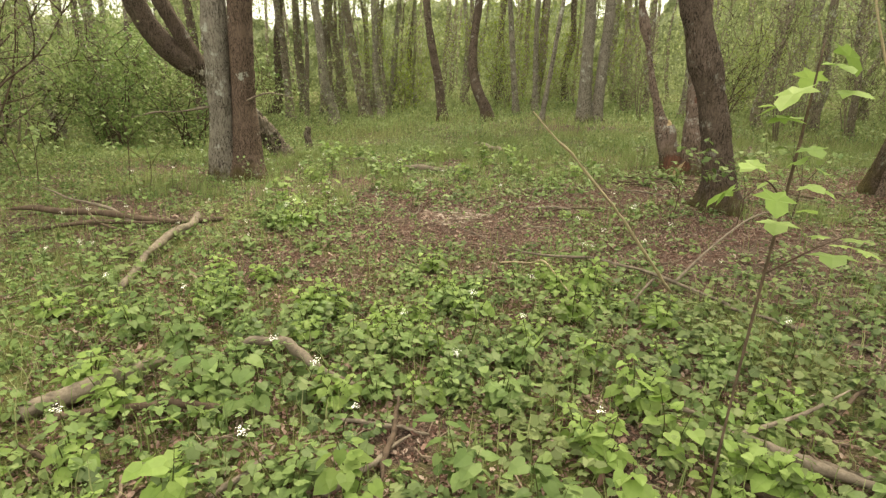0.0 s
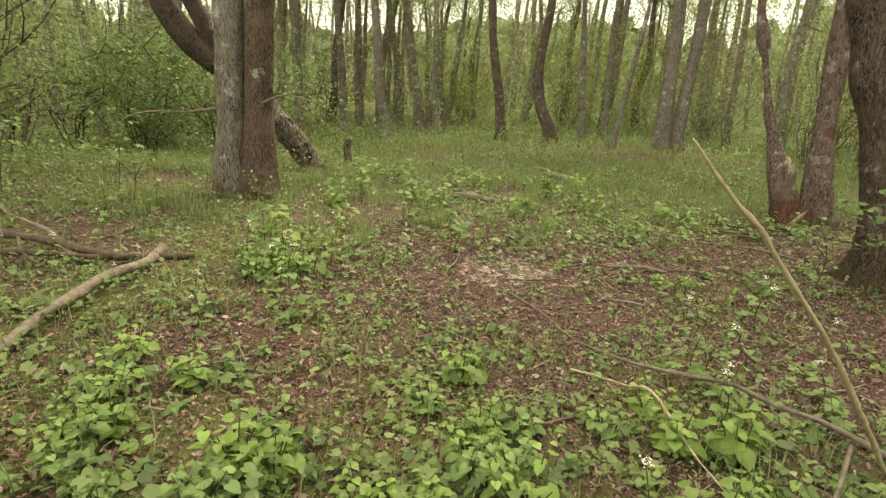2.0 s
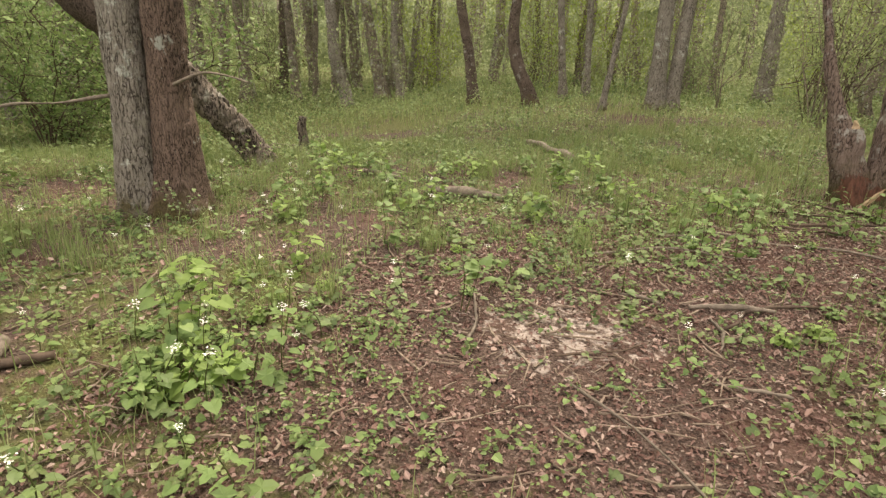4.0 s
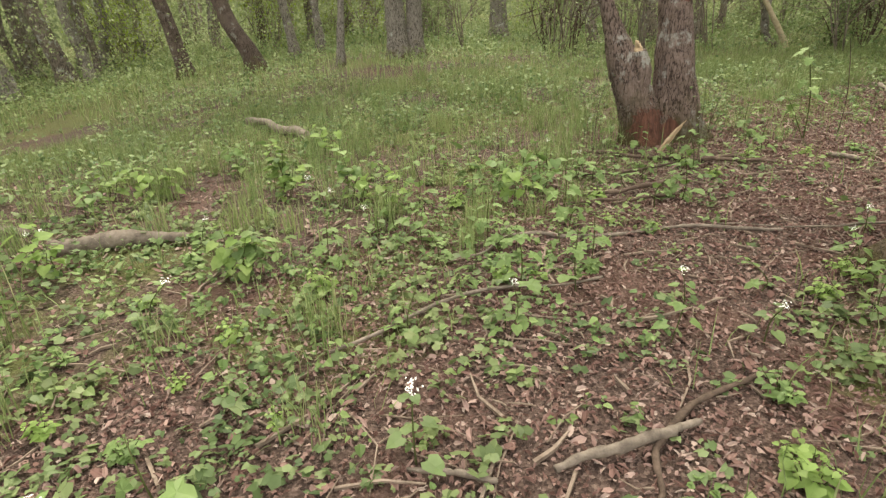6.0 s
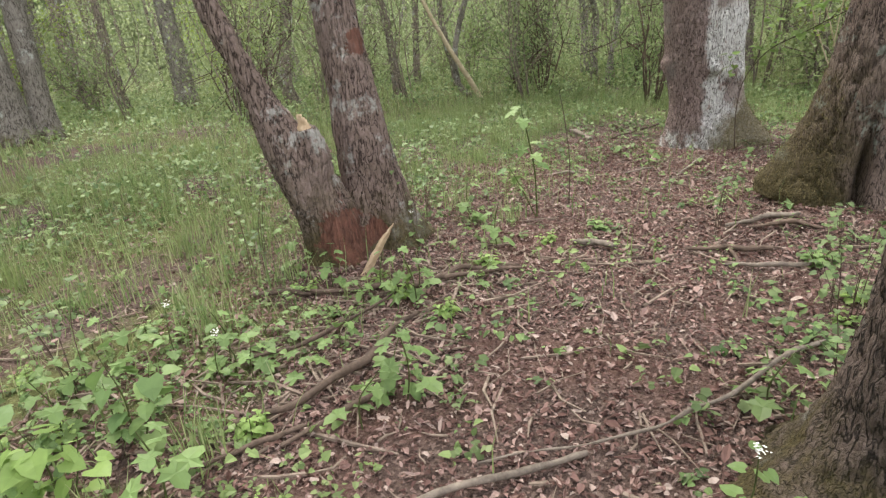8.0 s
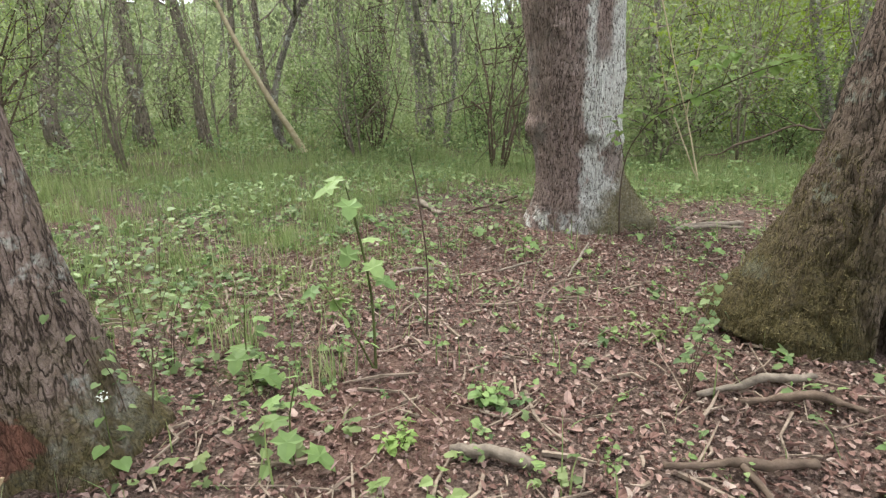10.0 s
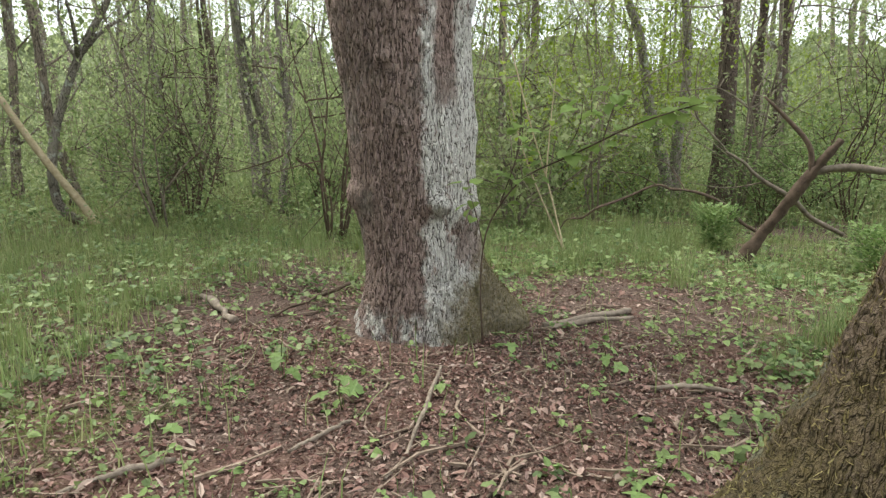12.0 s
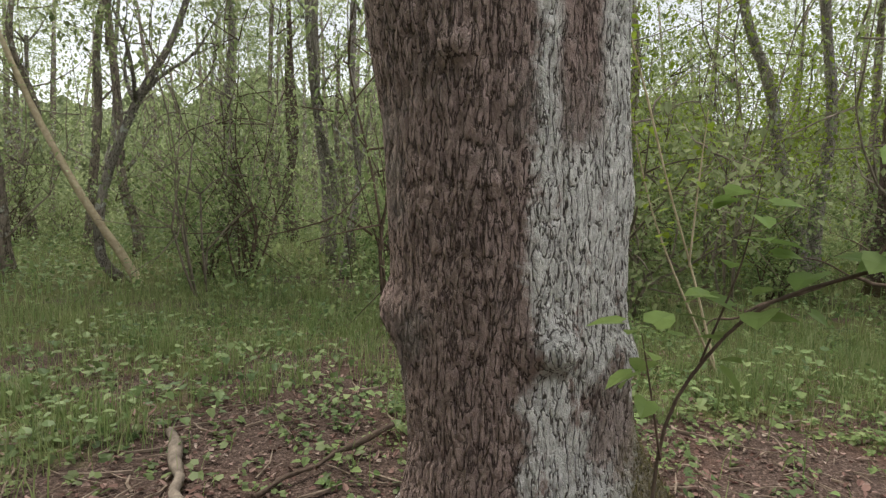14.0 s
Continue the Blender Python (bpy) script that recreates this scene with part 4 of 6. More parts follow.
# crooked, nearly bare young trees beyond the great tree
for i, (x, y) in enumerate([(15, 8.5), (18, 7.2), (19.5, 9.6), (21, 6.0), (20.5, 12.0), (23, 9.0), (17.2, 12.6), (18.5, 4.3), (22.5, 4.4), (19, -0.5), (22, -3), (14.8, 15.5), (24, 12.5), (12.0, 15.0), (9.5, 15.5), (11.0, 18.5), (8.5, 19.5), (14.5, 19.5)]):
    s = 0.9 + 0.5 * g.random()
    copy_thing(BUSHES[3 if i % 3 else 1], Matrix.Translation((x, y, at_land(x, y) - 0.03)) @ Matrix.Rotation(g.random() * 6.283, 4, "Z")).scale = (s * 0.9, s * 0.9, s * 1.15)

# the bright fresh-leaved trees behind the great tree and beside the first pair of trunks
FRESH = bush_kind(7, 5000, 0.09, 5.2, 3.2, LEAF_BRIGHT, STICK_GREY, 8)
tagged(FRESH, "tall bush with bright yellow-green fresh leaves", "bush", "bushes")
FRESH.location = (29, 6.5, at_land(29, 6.5))
for x, y, s in ((23.5, 3.7, 1.2), (27.0, 3.7, 1.65), (33, 9.5, 1.25), (34, 1.5, 1.3), (3.5, 29, 1.2), (7.5, 28, 1.1), (30, -5, 1.1), (-3, 33, 1.2), (18, 31, 1.2)):
    copy_thing(FRESH, Matrix.Translation((x, y, at_land(x, y))) @ Matrix.Rotation(x, 4, "Z")).scale = (s, s, s)


# ---- the far woods, past what can be told apart ----
def far_woods():
    r = np.random.default_rng(21)
    bits, n = [], 330
    for i in range(n):
        a, d = r.random() * 6.283, 46 + 34 * r.random()
        x, y = 4 + d * math.cos(a), 4 + d * math.sin(a)
        w, h = 0.12 + 0.2 * r.random(), 13 + 5 * r.random()
        l = r.normal(0, 1.3, 2)
        bits.append(tube([(x, y, -1.5), (x + l[0] * 0.4, y + l[1] * 0.4, h * 0.4), (x + l[0], y + l[1], h)], [w, w * 0.8, w * 0.3], 6, 6))
    v, f = joined(bits)
    base = tagged(new("far_woods"), "far woodland of thin trunks and hazy green leaves", "woods", kind="stuff")
    part("trunks", mesh_of("trunks", v, f, BARK_FAR), base)
    n = 260000
    a, d = r.random(n) * 6.283, 44 + 36 * r.random(n)
    z = 17 * r.random(n) ** 1.15
    clump = value_noise(np.stack([a * 16, d * 0.12, z * 0.4], 1), 31)
    keep = clump + 0.3 * (z < 5) > 0.36 + 0.3 * r.random(n) * (z / 18)
    a, d, z = a[keep], d[keep], z[keep]
    n = len(a)
    p = np.stack([4 + d * np.cos(a), 4 + d * np.sin(a), z - 0.8], 1)
    v, f = scattered(LEAF4, LEAF4_F, p, r.random(n) * 6.283, r.normal(0, 1.0, n), 0.33 * (0.5 + r.random(n)))
    part("leaves", mesh_of("leaves", v, f, LEAF_TREE, False), base)


far_woods()


def treeline():
    """The closed edge of the wood in the distance, an uneven leafy bank."""
    m, nt, b = material("distant_hazed_foliage", 0.9)
    c = coords(nt)
    # mottled green, paled so that the colour carries the haze of distance
    col = ramp(nt, noise_tex(nt, c, 1.6, 6, 0.75), [(0.3, (0.13, 0.165, 0.08)), (0.5, (0.25, 0.3, 0.155)), (0.72, (0.4, 0.46, 0.27))])
    link(nt, col, b.inputs["Base Color"])
    bump(nt, b, noise_tex(nt, c, 1.3, 6, 0.8), 1.0, 1.5)
    na, nz = 1000, 30
    a = np.linspace(0, 2 * np.pi, na, endpoint=False)
    t = np.linspace(0, 1, nz)
    ga, gt = np.meshgrid(a, t)
    x0, y0 = np.cos(ga), np.sin(ga)
    top = 2.8 + 3.2 * soft(-0.1, 0.6, x0) + 4.0 * soft(0.3, 0.8, x0) * soft(0.1, 0.5, y0) + 12.0 * noise2((x0 * 9).ravel(), (y0 * 9).ravel(), 1.0, 81).reshape(ga.shape) + 5 * noise2((x0 * 40).ravel(), (y0 * 40).ravel(), 1.0, 82).reshape(ga.shape) + 2.5 * noise2((x0 * 130).ravel(), (y0 * 130).ravel(), 1.0, 84).reshape(ga.shape)
    top = np.clip(top, 0.4, None)
    z = gt * top - 1.5
    q = np.stack([x0.ravel() * 30, y0.ravel() * 30, z.ravel() * 0.5], 1)
    d = 84 + 7 * (value_noise(q, 83).reshape(ga.shape) - 0.5) + 3 * (value_noise(q * 2.7, 85).reshape(ga.shape) - 0.5) + 6 * gt**3
    v = np.stack([4 + d * x0, 4 + d * y0, z], -1).reshape(-1, 3)
    i = np.arange(nz - 1)[:, None] * na
    j = np.arange(na)[None]
    k = (j + 1) % na
    f = np.stack([i + j, i + k, i + k + na, i + j + na], -1).reshape(-1, 4)
    tagged(new("backdrop", mesh_of("backdrop", v, f, m)), "distant leafy edge of the wood under the sky", "woods", kind="structure")


treeline()


def understory():
    """The leafy veil of young trees between the trunks: clumps of small leaves with gaps."""
    r = np.random.default_rng(91)
    n = 950000
    a, d = r.random(n) * 6.283, 12 + 36 * r.random(n) ** 0.85
    x, y, z = 4 + d * np.cos(a), 4 + d * np.sin(a), 13.0 * r.random(n) ** 1.4
    near = np.min([np.hypot(x - p, y - q) for p, q in NEAR_PATH], axis=0)
    lim = np.where((x > -9) & (x < 9) & (y > 5), 15.0, 10.0)
    c = 0.55 * value_noise(np.stack([x * 0.42, y * 0.42, z * 0.5], 1), 92) + 0.45 * value_noise(np.stack([x * 1.1, y * 1.1, z * 1.5], 1), 93)
    k = (near > lim) & (c > 0.462 + 0.05 * r.random(n) + 0.006 * z)
    x, y, z, d = x[k], y[k], z[k], d[k]
    n = len(x)
    v, f = scattered(LEAF4, LEAF4_F, np.stack([x, y, land(x, y) + 0.3 + z], 1), r.random(n) * 6.283, r.normal(-0.1, 0.7, n), (0.05 + 0.0026 * d) * (0.6 + 0.8 * r.random(n)))
    base = tagged(new("understory"), "light green leaves of young trees between the trunks", "foliage", kind="stuff")
    part("leaves", mesh_of("leaves", v, f, LEAF_TREE, False), base)


understory()


# ---- fallen wood ----
def stick(name, pts, radii, mat, label, seg=9, n=26, branches=(), category="branch", lift=0.0, amp=0.004, group="fallen wood", crook=0.018):
    """A fallen branch lying along ground points (x, y, height over the ground); branches: lists of such points with a radius."""
    x0, y0 = pts[0][0], pts[0][1]
    z0 = at_land(x0, y0)
    base = new(name)
    base.location = (x0, y0, z0)
    tagged(base, label, category, group)

    g2 = random.Random(int(abs(x0 * 31 + y0 * 17)))
    span = math.dist(pts[0], pts[-1])
    fine, rad2 = [pts[0]], [radii[0]]
    for p, q, ra, rb in zip(pts, pts[1:], radii, radii[1:]):
        j = crook * span
        for u in (0.33, 0.67):
            fine.append(tuple(a + (b - a) * u + g2.gauss(0, j) * k for a, b, k in zip(p, q, (1, 1, 0.35))))
            rad2.append((ra + (rb - ra) * u) * g2.uniform(0.85, 1.2))
        fine.append(q)
        rad2.append(rb)
    pts, radii, n = fine, rad2, max(n, 36)

    def local(q):
        return [(a - x0, b - y0, at_land(a, b) - z0 + h + lift) for a, b, h in q]

    v, f = tube(local(pts), radii, seg, n, None, amp + 0.1 * max(radii), 24, 1.0, int(abs(x0 * 7)) + 1, True, 44 * crook * max(radii))
    part("stem", mesh_of("stem", v, f, mat), base)
    for q, r in branches:
        v, f = tube(local(q), [r, r * 0.8, r * 0.3][: len(q)] if len(q) < 4 else [r] + [r * 0.7] * (len(q) - 2) + [r * 0.25], 6, 14)
        part("side_branch", mesh_of("side_branch", v, f, mat), base)
    return base


# pale pole that slants up over the herbs, and the long branch that it lies on
stick("branch", [(2.75, -0.55, 0.05), (2.35, -0.85, 0.5), (1.95, -1.08, 0.98), (1.55, -1.3, 1.4), (1.35, -1.38, 1.58), (1.22, -1.41, 1.72)], [0.013, 0.013, 0.012, 0.01, 0.007, 0.003], STICK_PALE, "long pale barkless pole slanting up over the herbs", crook=0.002)
stick("branch", [(0.7, 1.8, 0.02), (1.6, 0.3, 0.12), (2.3, -0.25, 0.2), (2.8, -0.55, 0.14), (3.3, -1.05, 0.06), (3.9, -1.6, 0.03)], [0.006, 0.01, 0.013, 0.016, 0.019, 0.022], STICK_GREY, "long crooked grey branch lying over the herbs",
      branches=[([(2.75, -0.55, 0.15), (3.3, 0.0, 0.35), (3.9, 0.5, 0.55), (4.5, 0.9, 0.6)], 0.017), ([(2.6, -0.45, 0.15), (2.3, -0.9, 0.12), (2.0, -1.3, 0.02)], 0.014)])
stick("branch", [(-2.3, -0.9, 0.05), (-2.55, 0.3, 0.1), (-2.8, 1.8, 0.06)], [0.035, 0.04, 0.035], STICK_GREY, "thick grey fallen branch lying in the herbs")
stick("branch", [(-5.2, 1.6, 0.1), (-4.0, 1.35, 0.16), (-2.86, 1.31, 0.08)], [0.02, 0.035, 0.04], STICK_BROWN, "brown fallen branch in a heap of dead wood", branches=[([(-4, 1.35, 0.15), (-3.6, 1.0, 0.1), (-3.0, 0.8, 0.03)], 0.02)])
stick("branch", [(-5.3, 2.3, 0.28), (-4.2, 1.7, 0.2), (-3.2, 1.2, 0.05)], [0.012, 0.02, 0.025], STICK_GREY, "thin grey fallen branch in a heap of dead wood")
stick("branch", [(-4.6, 0.7, 0.04), (-3.6, 1.05, 0.12), (-2.4, 1.7, 0.04)], [0.03, 0.035, 0.02], STICK_BROWN, "brown fallen branch in a heap of dead wood")
stick("branch", [(-0.98, -2.12, 0.03), (-0.74, -1.95, 0.13), (-0.45, -2.05, 0.17), (-0.22, -2.27, 0.12), (0.08, -2.36, 0.02)], [0.02, 0.03, 0.032, 0.03, 0.02], STICK_GREY, "short bent grey branch among broad leaves", crook=0.008)
stick("branch", [(-1.75, -2.85, 0.05), (-1.5, -2.5, 0.08), (-1.26, -2.16, 0.06)], [0.045, 0.055, 0.04], STICK_GREY, "thick rotten grey log lying among broad leaves", 12, category="log")
stick("branch", [(-1.5, -2.9, 0.08), (-0.9, -2.75, 0.1), (-0.35, -2.72, 0.05)], [0.02, 0.028, 0.022], STICK_BROWN, "brown branch lying among broad leaves", crook=0.01)
stick("branch", [(2.05, -2.5, 0.05), (2.4, -2.9, 0.08), (3.0, -3.4, 0.06)], [0.02, 0.028, 0.03], STICK_GREY, "grey branch with side twigs lying by the way", branches=[([(2.3, -2.8, 0.07), (2.7, -2.7, 0.15), (3.1, -2.5, 0.2)], 0.016)])
stick("branch", [(1.9, -2.9, 0.03), (2.3, -3.3, 0.05), (2.9, -3.9, 0.04)], [0.016, 0.022, 0.024], STICK_BROWN, "brown branch lying by the way", crook=0.01)
stick("branch", [(-0.5, 6.42, 0.04), (0.0, 6.3, 0.07), (0.5, 6.18, 0.04)], [0.045, 0.06, 0.04], STICK_GREY, "rotten grey log lying in the leaf litter", 12, 40, category="log")
stick("branch", [(-1.7, 7.6, 0.03), (-1.37, 7.33, 0.06), (-0.8, 7.0, 0.03)], [0.045, 0.05, 0.04], STICK_GREY, "grey rotten log lying in the herbs", 12, category="log")
stick("branch", [(1.25, 11.4, 0.04), (1.55, 10.4, 0.07), (1.9, 9.4, 0.04)], [0.06, 0.07, 0.06], STICK_GREY, "grey fallen log lying in the grass", 12, category="log")
stick("branch", [(6.5, 5.5, 0.04), (6.55, 5.35, 0.045), (6.53, 5.18, 0.04)], [0.018, 0.022, 0.018], STICK_GREY, "short grey piece of wood on the leaf litter", 10, 24, category="log")
stick("branch", [(4.8, 6.6, 0.03), (5.05, 6.2, 0.05), (5.3, 5.95, 0.04), (5.65, 5.9, 0.06), (5.95, 5.62, 0.02)], [0.012, 0.018, 0.02, 0.016, 0.01], STICK_BROWN, "curved brown branch lying before the twin tree")
stick("branch", [(4.2, 4.6, 0.02), (4.65, 4.21, 0.05), (5.06, 3.97, 0.08), (5.5, 3.85, 0.1), (5.85, 3.75, 0.03)], [0.005, 0.007, 0.009, 0.011, 0.011], STICK_GREY, "long thin grey branch leaning on the dark tree's root", crook=0.004)
stick("branch", [(6.75, 4.75, 0.03), (6.85, 4.5, 0.05), (6.95, 4.25, 0.04)], [0.018, 0.022, 0.016], STICK_BROWN, "short brown log on the trodden leaf litter", branches=[([(6.85, 4.5, 0.05), (6.7, 4.4, 0.03), (6.5, 4.35, 0.0)], 0.014)])
stick("branch", [(6.6, 4.45, 0.03), (6.7, 4.2, 0.04), (6.82, 4.0, 0.03)], [0.012, 0.017, 0.012], STICK_GREY, "short grey branch on the trodden leaf litter")
stick("branch", [(10.9, 5.1, 0.03), (11.2, 4.72, 0.05), (11.5, 4.4, 0.03)], [0.02, 0.03, 0.024], STICK_GREY, "grey fallen branch beside the mossy root")
stick("branch", [(10.55, 7.5, 0.03), (10.9, 7.9, 0.05), (11.25, 8.3, 0.03)], [0.03, 0.035, 0.03], STICK_GREY, "grey fallen branch on dead leaves")
stick("branch", [(10.8, 7.3, 0.02), (11.3, 7.15, 0.06), (11.75, 7.0, 0.1)], [0.014, 0.02, 0.022], STICK_BROWN, "brown branch leaning on the great tree's foot")
stick("branch", [(1.9, 2.6, 0.02), (2.4, 3.0, 0.03), (3.0, 3.1, 0.02)], [0.012, 0.015, 0.012], STICK_BROWN, "thin brown branch on the leaf litter")
stick("branch", [(1.2, 4.1, 0.03), (2.0, 4.3, 0.06), (2.9, 4.2, 0.03)], [0.008, 0.012, 0.009], STICK_GREY, "thin grey branch lying in the herbs", crook=0.008)
stick("branch", [(3.5, 5.6, 0.03), (4.2, 5.5, 0.07), (5.0, 5.7, 0.03)], [0.012, 0.018, 0.014], STICK_BROWN, "brown branch in a heap of twigs")
stick("branch", [(3.9, 6.1, 0.03), (4.4, 5.9, 0.08), (5.1, 6.0, 0.05)], [0.014, 0.016, 0.012], STICK_BROWN, "brown branch in a heap of twigs")
stick("branch", [(2.2, 4.9, 0.02), (2.9, 5.0, 0.04), (3.7, 4.7, 0.03), (4.5, 4.3, 0.02)], [0.008, 0.012, 0.014, 0.01], STICK_GREY, "long thin grey twig on the leaf litter")

stick("branch", [(0.08, -3.33, 0.02), (0.31, -3.12, 0.05), (0.47, -2.86, 0.03)], [0.0112, 0.016, 0.0096], STICK_GREY, "grey dead branch lying among the herbs", crook=0.012)
stick("branch", [(0.33, -3.36, 0.02), (0.38, -2.9, 0.06), (0.34, -2.39, 0.03)], [0.0098, 0.014, 0.0084], STICK_BROWN, "brown dead branch lying among the herbs", crook=0.012)
stick("branch", [(-0.43, -3.4, 0.02), (-0.3, -3.23, 0.05), (-0.25, -3.0, 0.03)], [0.0105, 0.015, 0.009], STICK_GREY, "grey dead branch lying among the herbs", crook=0.012)
stick("branch", [(2.12, -2.76, 0.02), (2.56, -2.95, 0.05), (2.91, -3.09, 0.03)], [0.014, 0.02, 0.012], STICK_GREY, "grey branch in a heap of dead wood", crook=0.012)
stick("branch", [(2.48, -2.32, 0.02), (2.62, -2.76, 0.09), (2.67, -3.15, 0.03)], [0.0126, 0.018, 0.0108], STICK_BROWN, "brown branch in a heap of dead wood", crook=0.012)
stick("branch", [(2.48, -2.98, 0.02), (3.18, -2.44, 0.12), (3.8, -1.85, 0.03)], [0.0091, 0.013, 0.0078], STICK_BROWN, "thin brown branch in a heap of dead wood", crook=0.012)
stick("branch", [(0.04, -2.72, 0.02), (0.35, -2.81, 0.05), (0.58, -2.85, 0.03)], [0.0105, 0.015, 0.009], STICK_GREY, "grey dead branch lying among the herbs", crook=0.012)
stick("branch", [(-1.66, -3.04, 0.02), (-1.4, -3.19, 0.05), (-1.21, -3.29, 0.03)], [0.0084, 0.012, 0.0072], STICK_BROWN, "brown dead branch lying among the herbs", crook=0.012)
stick("branch", [(1.19, 0.3, 0.02), (1.56, -0.32, 0.25), (1.85, -0.88, 0.03)], [0.0063, 0.009, 0.0054], STICK_PALE, "thin pale barkless pole lying over the herbs", crook=0.012)
stick("branch", [(-2.97, 0.17, 0.02), (-2.67, 0.11, 0.05), (-2.45, 0.1, 0.03)], [0.014, 0.02, 0.012], STICK_BROWN, "brown fallen branch in a heap of dead wood", crook=0.012)
stick("branch", [(1.32, 3.21, 0.02), (1.5, 3.08, 0.04), (1.6, 3.01, 0.03)], [0.0098, 0.014, 0.0084], STICK_GREY, "grey dead branch on the leaf litter", crook=0.012)
stick("branch", [(1.91, 2.78, 0.02), (1.89, 2.5, 0.06), (1.79, 2.28, 0.03)], [0.0091, 0.013, 0.0078], STICK_GREY, "grey dead branch on the leaf litter", crook=0.012)
stick("branch", [(0.66, 2.09, 0.02), (1.03, 2.17, 0.03), (1.32, 2.31, 0.03)], [0.0063, 0.009, 0.0054], STICK_BROWN, "thin brown twig on the sandy floor", crook=0.012)
stick("branch", [(0.09, 2.01, 0.02), (0.15, 2.5, 0.03), (0.13, 3.04, 0.03)], [0.007, 0.01, 0.006], STICK_GREY, "thin grey branch on the leaf litter", crook=0.012)
stick("branch", [(1.58, 1.88, 0.02), (1.83, 1.78, 0.04), (1.99, 1.74, 0.03)], [0.0084, 0.012, 0.0072], STICK_GREY, "grey dead branch on the leaf litter", crook=0.012)
stick("branch", [(1.82, 2.98, 0.02), (2.19, 2.94, 0.06), (2.48, 2.96, 0.03)], [0.0154, 0.022, 0.0132], STICK_GREY, "mossy grey fallen branch in the herbs", crook=0.012)
stick("branch", [(1.27, 5.5, 0.02), (1.56, 5.83, 0.04), (1.76, 6.23, 0.03)], [0.0098, 0.014, 0.0084], STICK_BROWN, "brown dead branch in the herbs", crook=0.012)
stick("branch", [(3.78, 5.31, 0.02), (4.12, 5.25, 0.06), (4.39, 5.25, 0.03)], [0.0112, 0.016, 0.0096], STICK_BROWN, "brown branch in a heap of twigs", crook=0.012)
stick("branch", [(3.43, 5.5, 0.02), (3.73, 5.38, 0.05), (3.95, 5.33, 0.03)], [0.0098, 0.014, 0.0084], STICK_BROWN, "brown branch in a heap of twigs", crook=0.012)
stick("branch", [(4.53, 6.83, 0.02), (4.7, 6.62, 0.05), (4.78, 6.48, 0.03)], [0.0126, 0.018, 0.0108], STICK_BROWN, "brown branch in a heap of twigs", crook=0.012)
stick("branch", [(5.07, 6.2, 0.02), (5.53, 5.85, 0.05), (5.9, 5.56, 0.03)], [0.0112, 0.016, 0.0096], STICK_BROWN, "long curved brown branch before the twin tree", crook=0.012)
stick("branch", [(7.31, 4.66, 0.02), (7.43, 4.41, 0.05), (7.48, 4.21, 0.03)], [0.014, 0.02, 0.012], STICK_GREY, "grey broken branch on the trodden litter", crook=0.012)
stick("branch", [(7.29, 4.49, 0.02), (7.33, 4.24, 0.05), (7.3, 4.05, 0.03)], [0.0126, 0.018, 0.0108], STICK_BROWN, "brown broken branch on the trodden litter", crook=0.012)
stick("branch", [(8.22, 3.95, 0.02), (8.34, 3.74, 0.05), (8.39, 3.59, 0.03)], [0.014, 0.02, 0.012], STICK_GREY, "grey dead branch beside the leaning tree", crook=0.012)
stick("branch", [(8.29, 6.88, 0.02), (8.49, 6.71, 0.04), (8.62, 6.6, 0.03)], [0.0112, 0.016, 0.0096], STICK_GREY, "grey dead branch on the leaf litter", crook=0.012)
stick("branch", [(8.8, 6.16, 0.02), (9.0, 6.04, 0.04), (9.12, 5.98, 0.03)], [0.0091, 0.013, 0.0078], STICK_GREY, "thin grey branch on the leaf litter", crook=0.012)
stick("branch", [(8.69, 5.67, 0.02), (9.34, 5.65, 0.03), (9.91, 5.69, 0.03)], [0.0077, 0.011, 0.0066], STICK_GREY, "thin grey branch on the leaf litter", crook=0.012)
stick("branch", [(10.86, 5.06, 0.02), (11.12, 4.69, 0.05), (11.3, 4.39, 0.03)], [0.014, 0.02, 0.012], STICK_GREY, "pale grey branch beside the mossy root", crook=0.012)
stick("branch", [(9.84, 4.5, 0.02), (9.88, 4.23, 0.04), (9.85, 4.02, 0.03)], [0.0126, 0.018, 0.0108], STICK_GREY, "grey dead branch on the leaf litter", crook=0.012)


def splinter():
    base = new("wood_splinter")
    base.location = (5.24, 6.5, at_land(5.24, 6.5))
    tagged(base, "pale split board of wood leaning on the twin tree", "wood", "fallen wood")

    def flat(th, c):
        return 1 - 0.62 * np.abs(np.sin(th)) ** 2 + 0.12 * np.cos(5 * th)

    v, f = tube([(0, 0, -0.03), (0.07, -0.05, 0.1), (0.14, -0.11, 0.24), (0.2, -0.17, 0.36)], [0.034, 0.038, 0.03, 0.004], 16, 24, flat, 0.006, 60, 0.25, 4)
    part("board", mesh_of("board", v, f, WOOD_RAW, False), base)


splinter()


def low_stump():
    base = new("stump")
    base.location = (-3.7, 11.2, at_land(-3.7, 11.2))
    tagged(base, "thin dark rotten stump standing in the grass", "stump")
    v, f = tube([(0, 0, -0.1), (0.02, 0, 0.2), (-0.01, 0, 0.5), (0.03, 0, 0.75)], [0.14, 0.11, 0.1, 0.075], 16, 24, None, 0.03, 12, 0.3, 2)
    part("trunk", mesh_of("trunk", v, f, BARK_LOG), base)
    for y in (0.1, -0.1):
        v, f = tube([(-1.0, y * 4, 0.03), (-0.4, y * 2, 0.06), (0.35, y * 3, 0.02)], [0.04, 0.055, 0.035], 10, 14, None, 0.01, 10, 1.0, 6)
        part("root", mesh_of("root", v, f, STICK_GREY), base, "grey dead root lying in the grass")


low_stump()


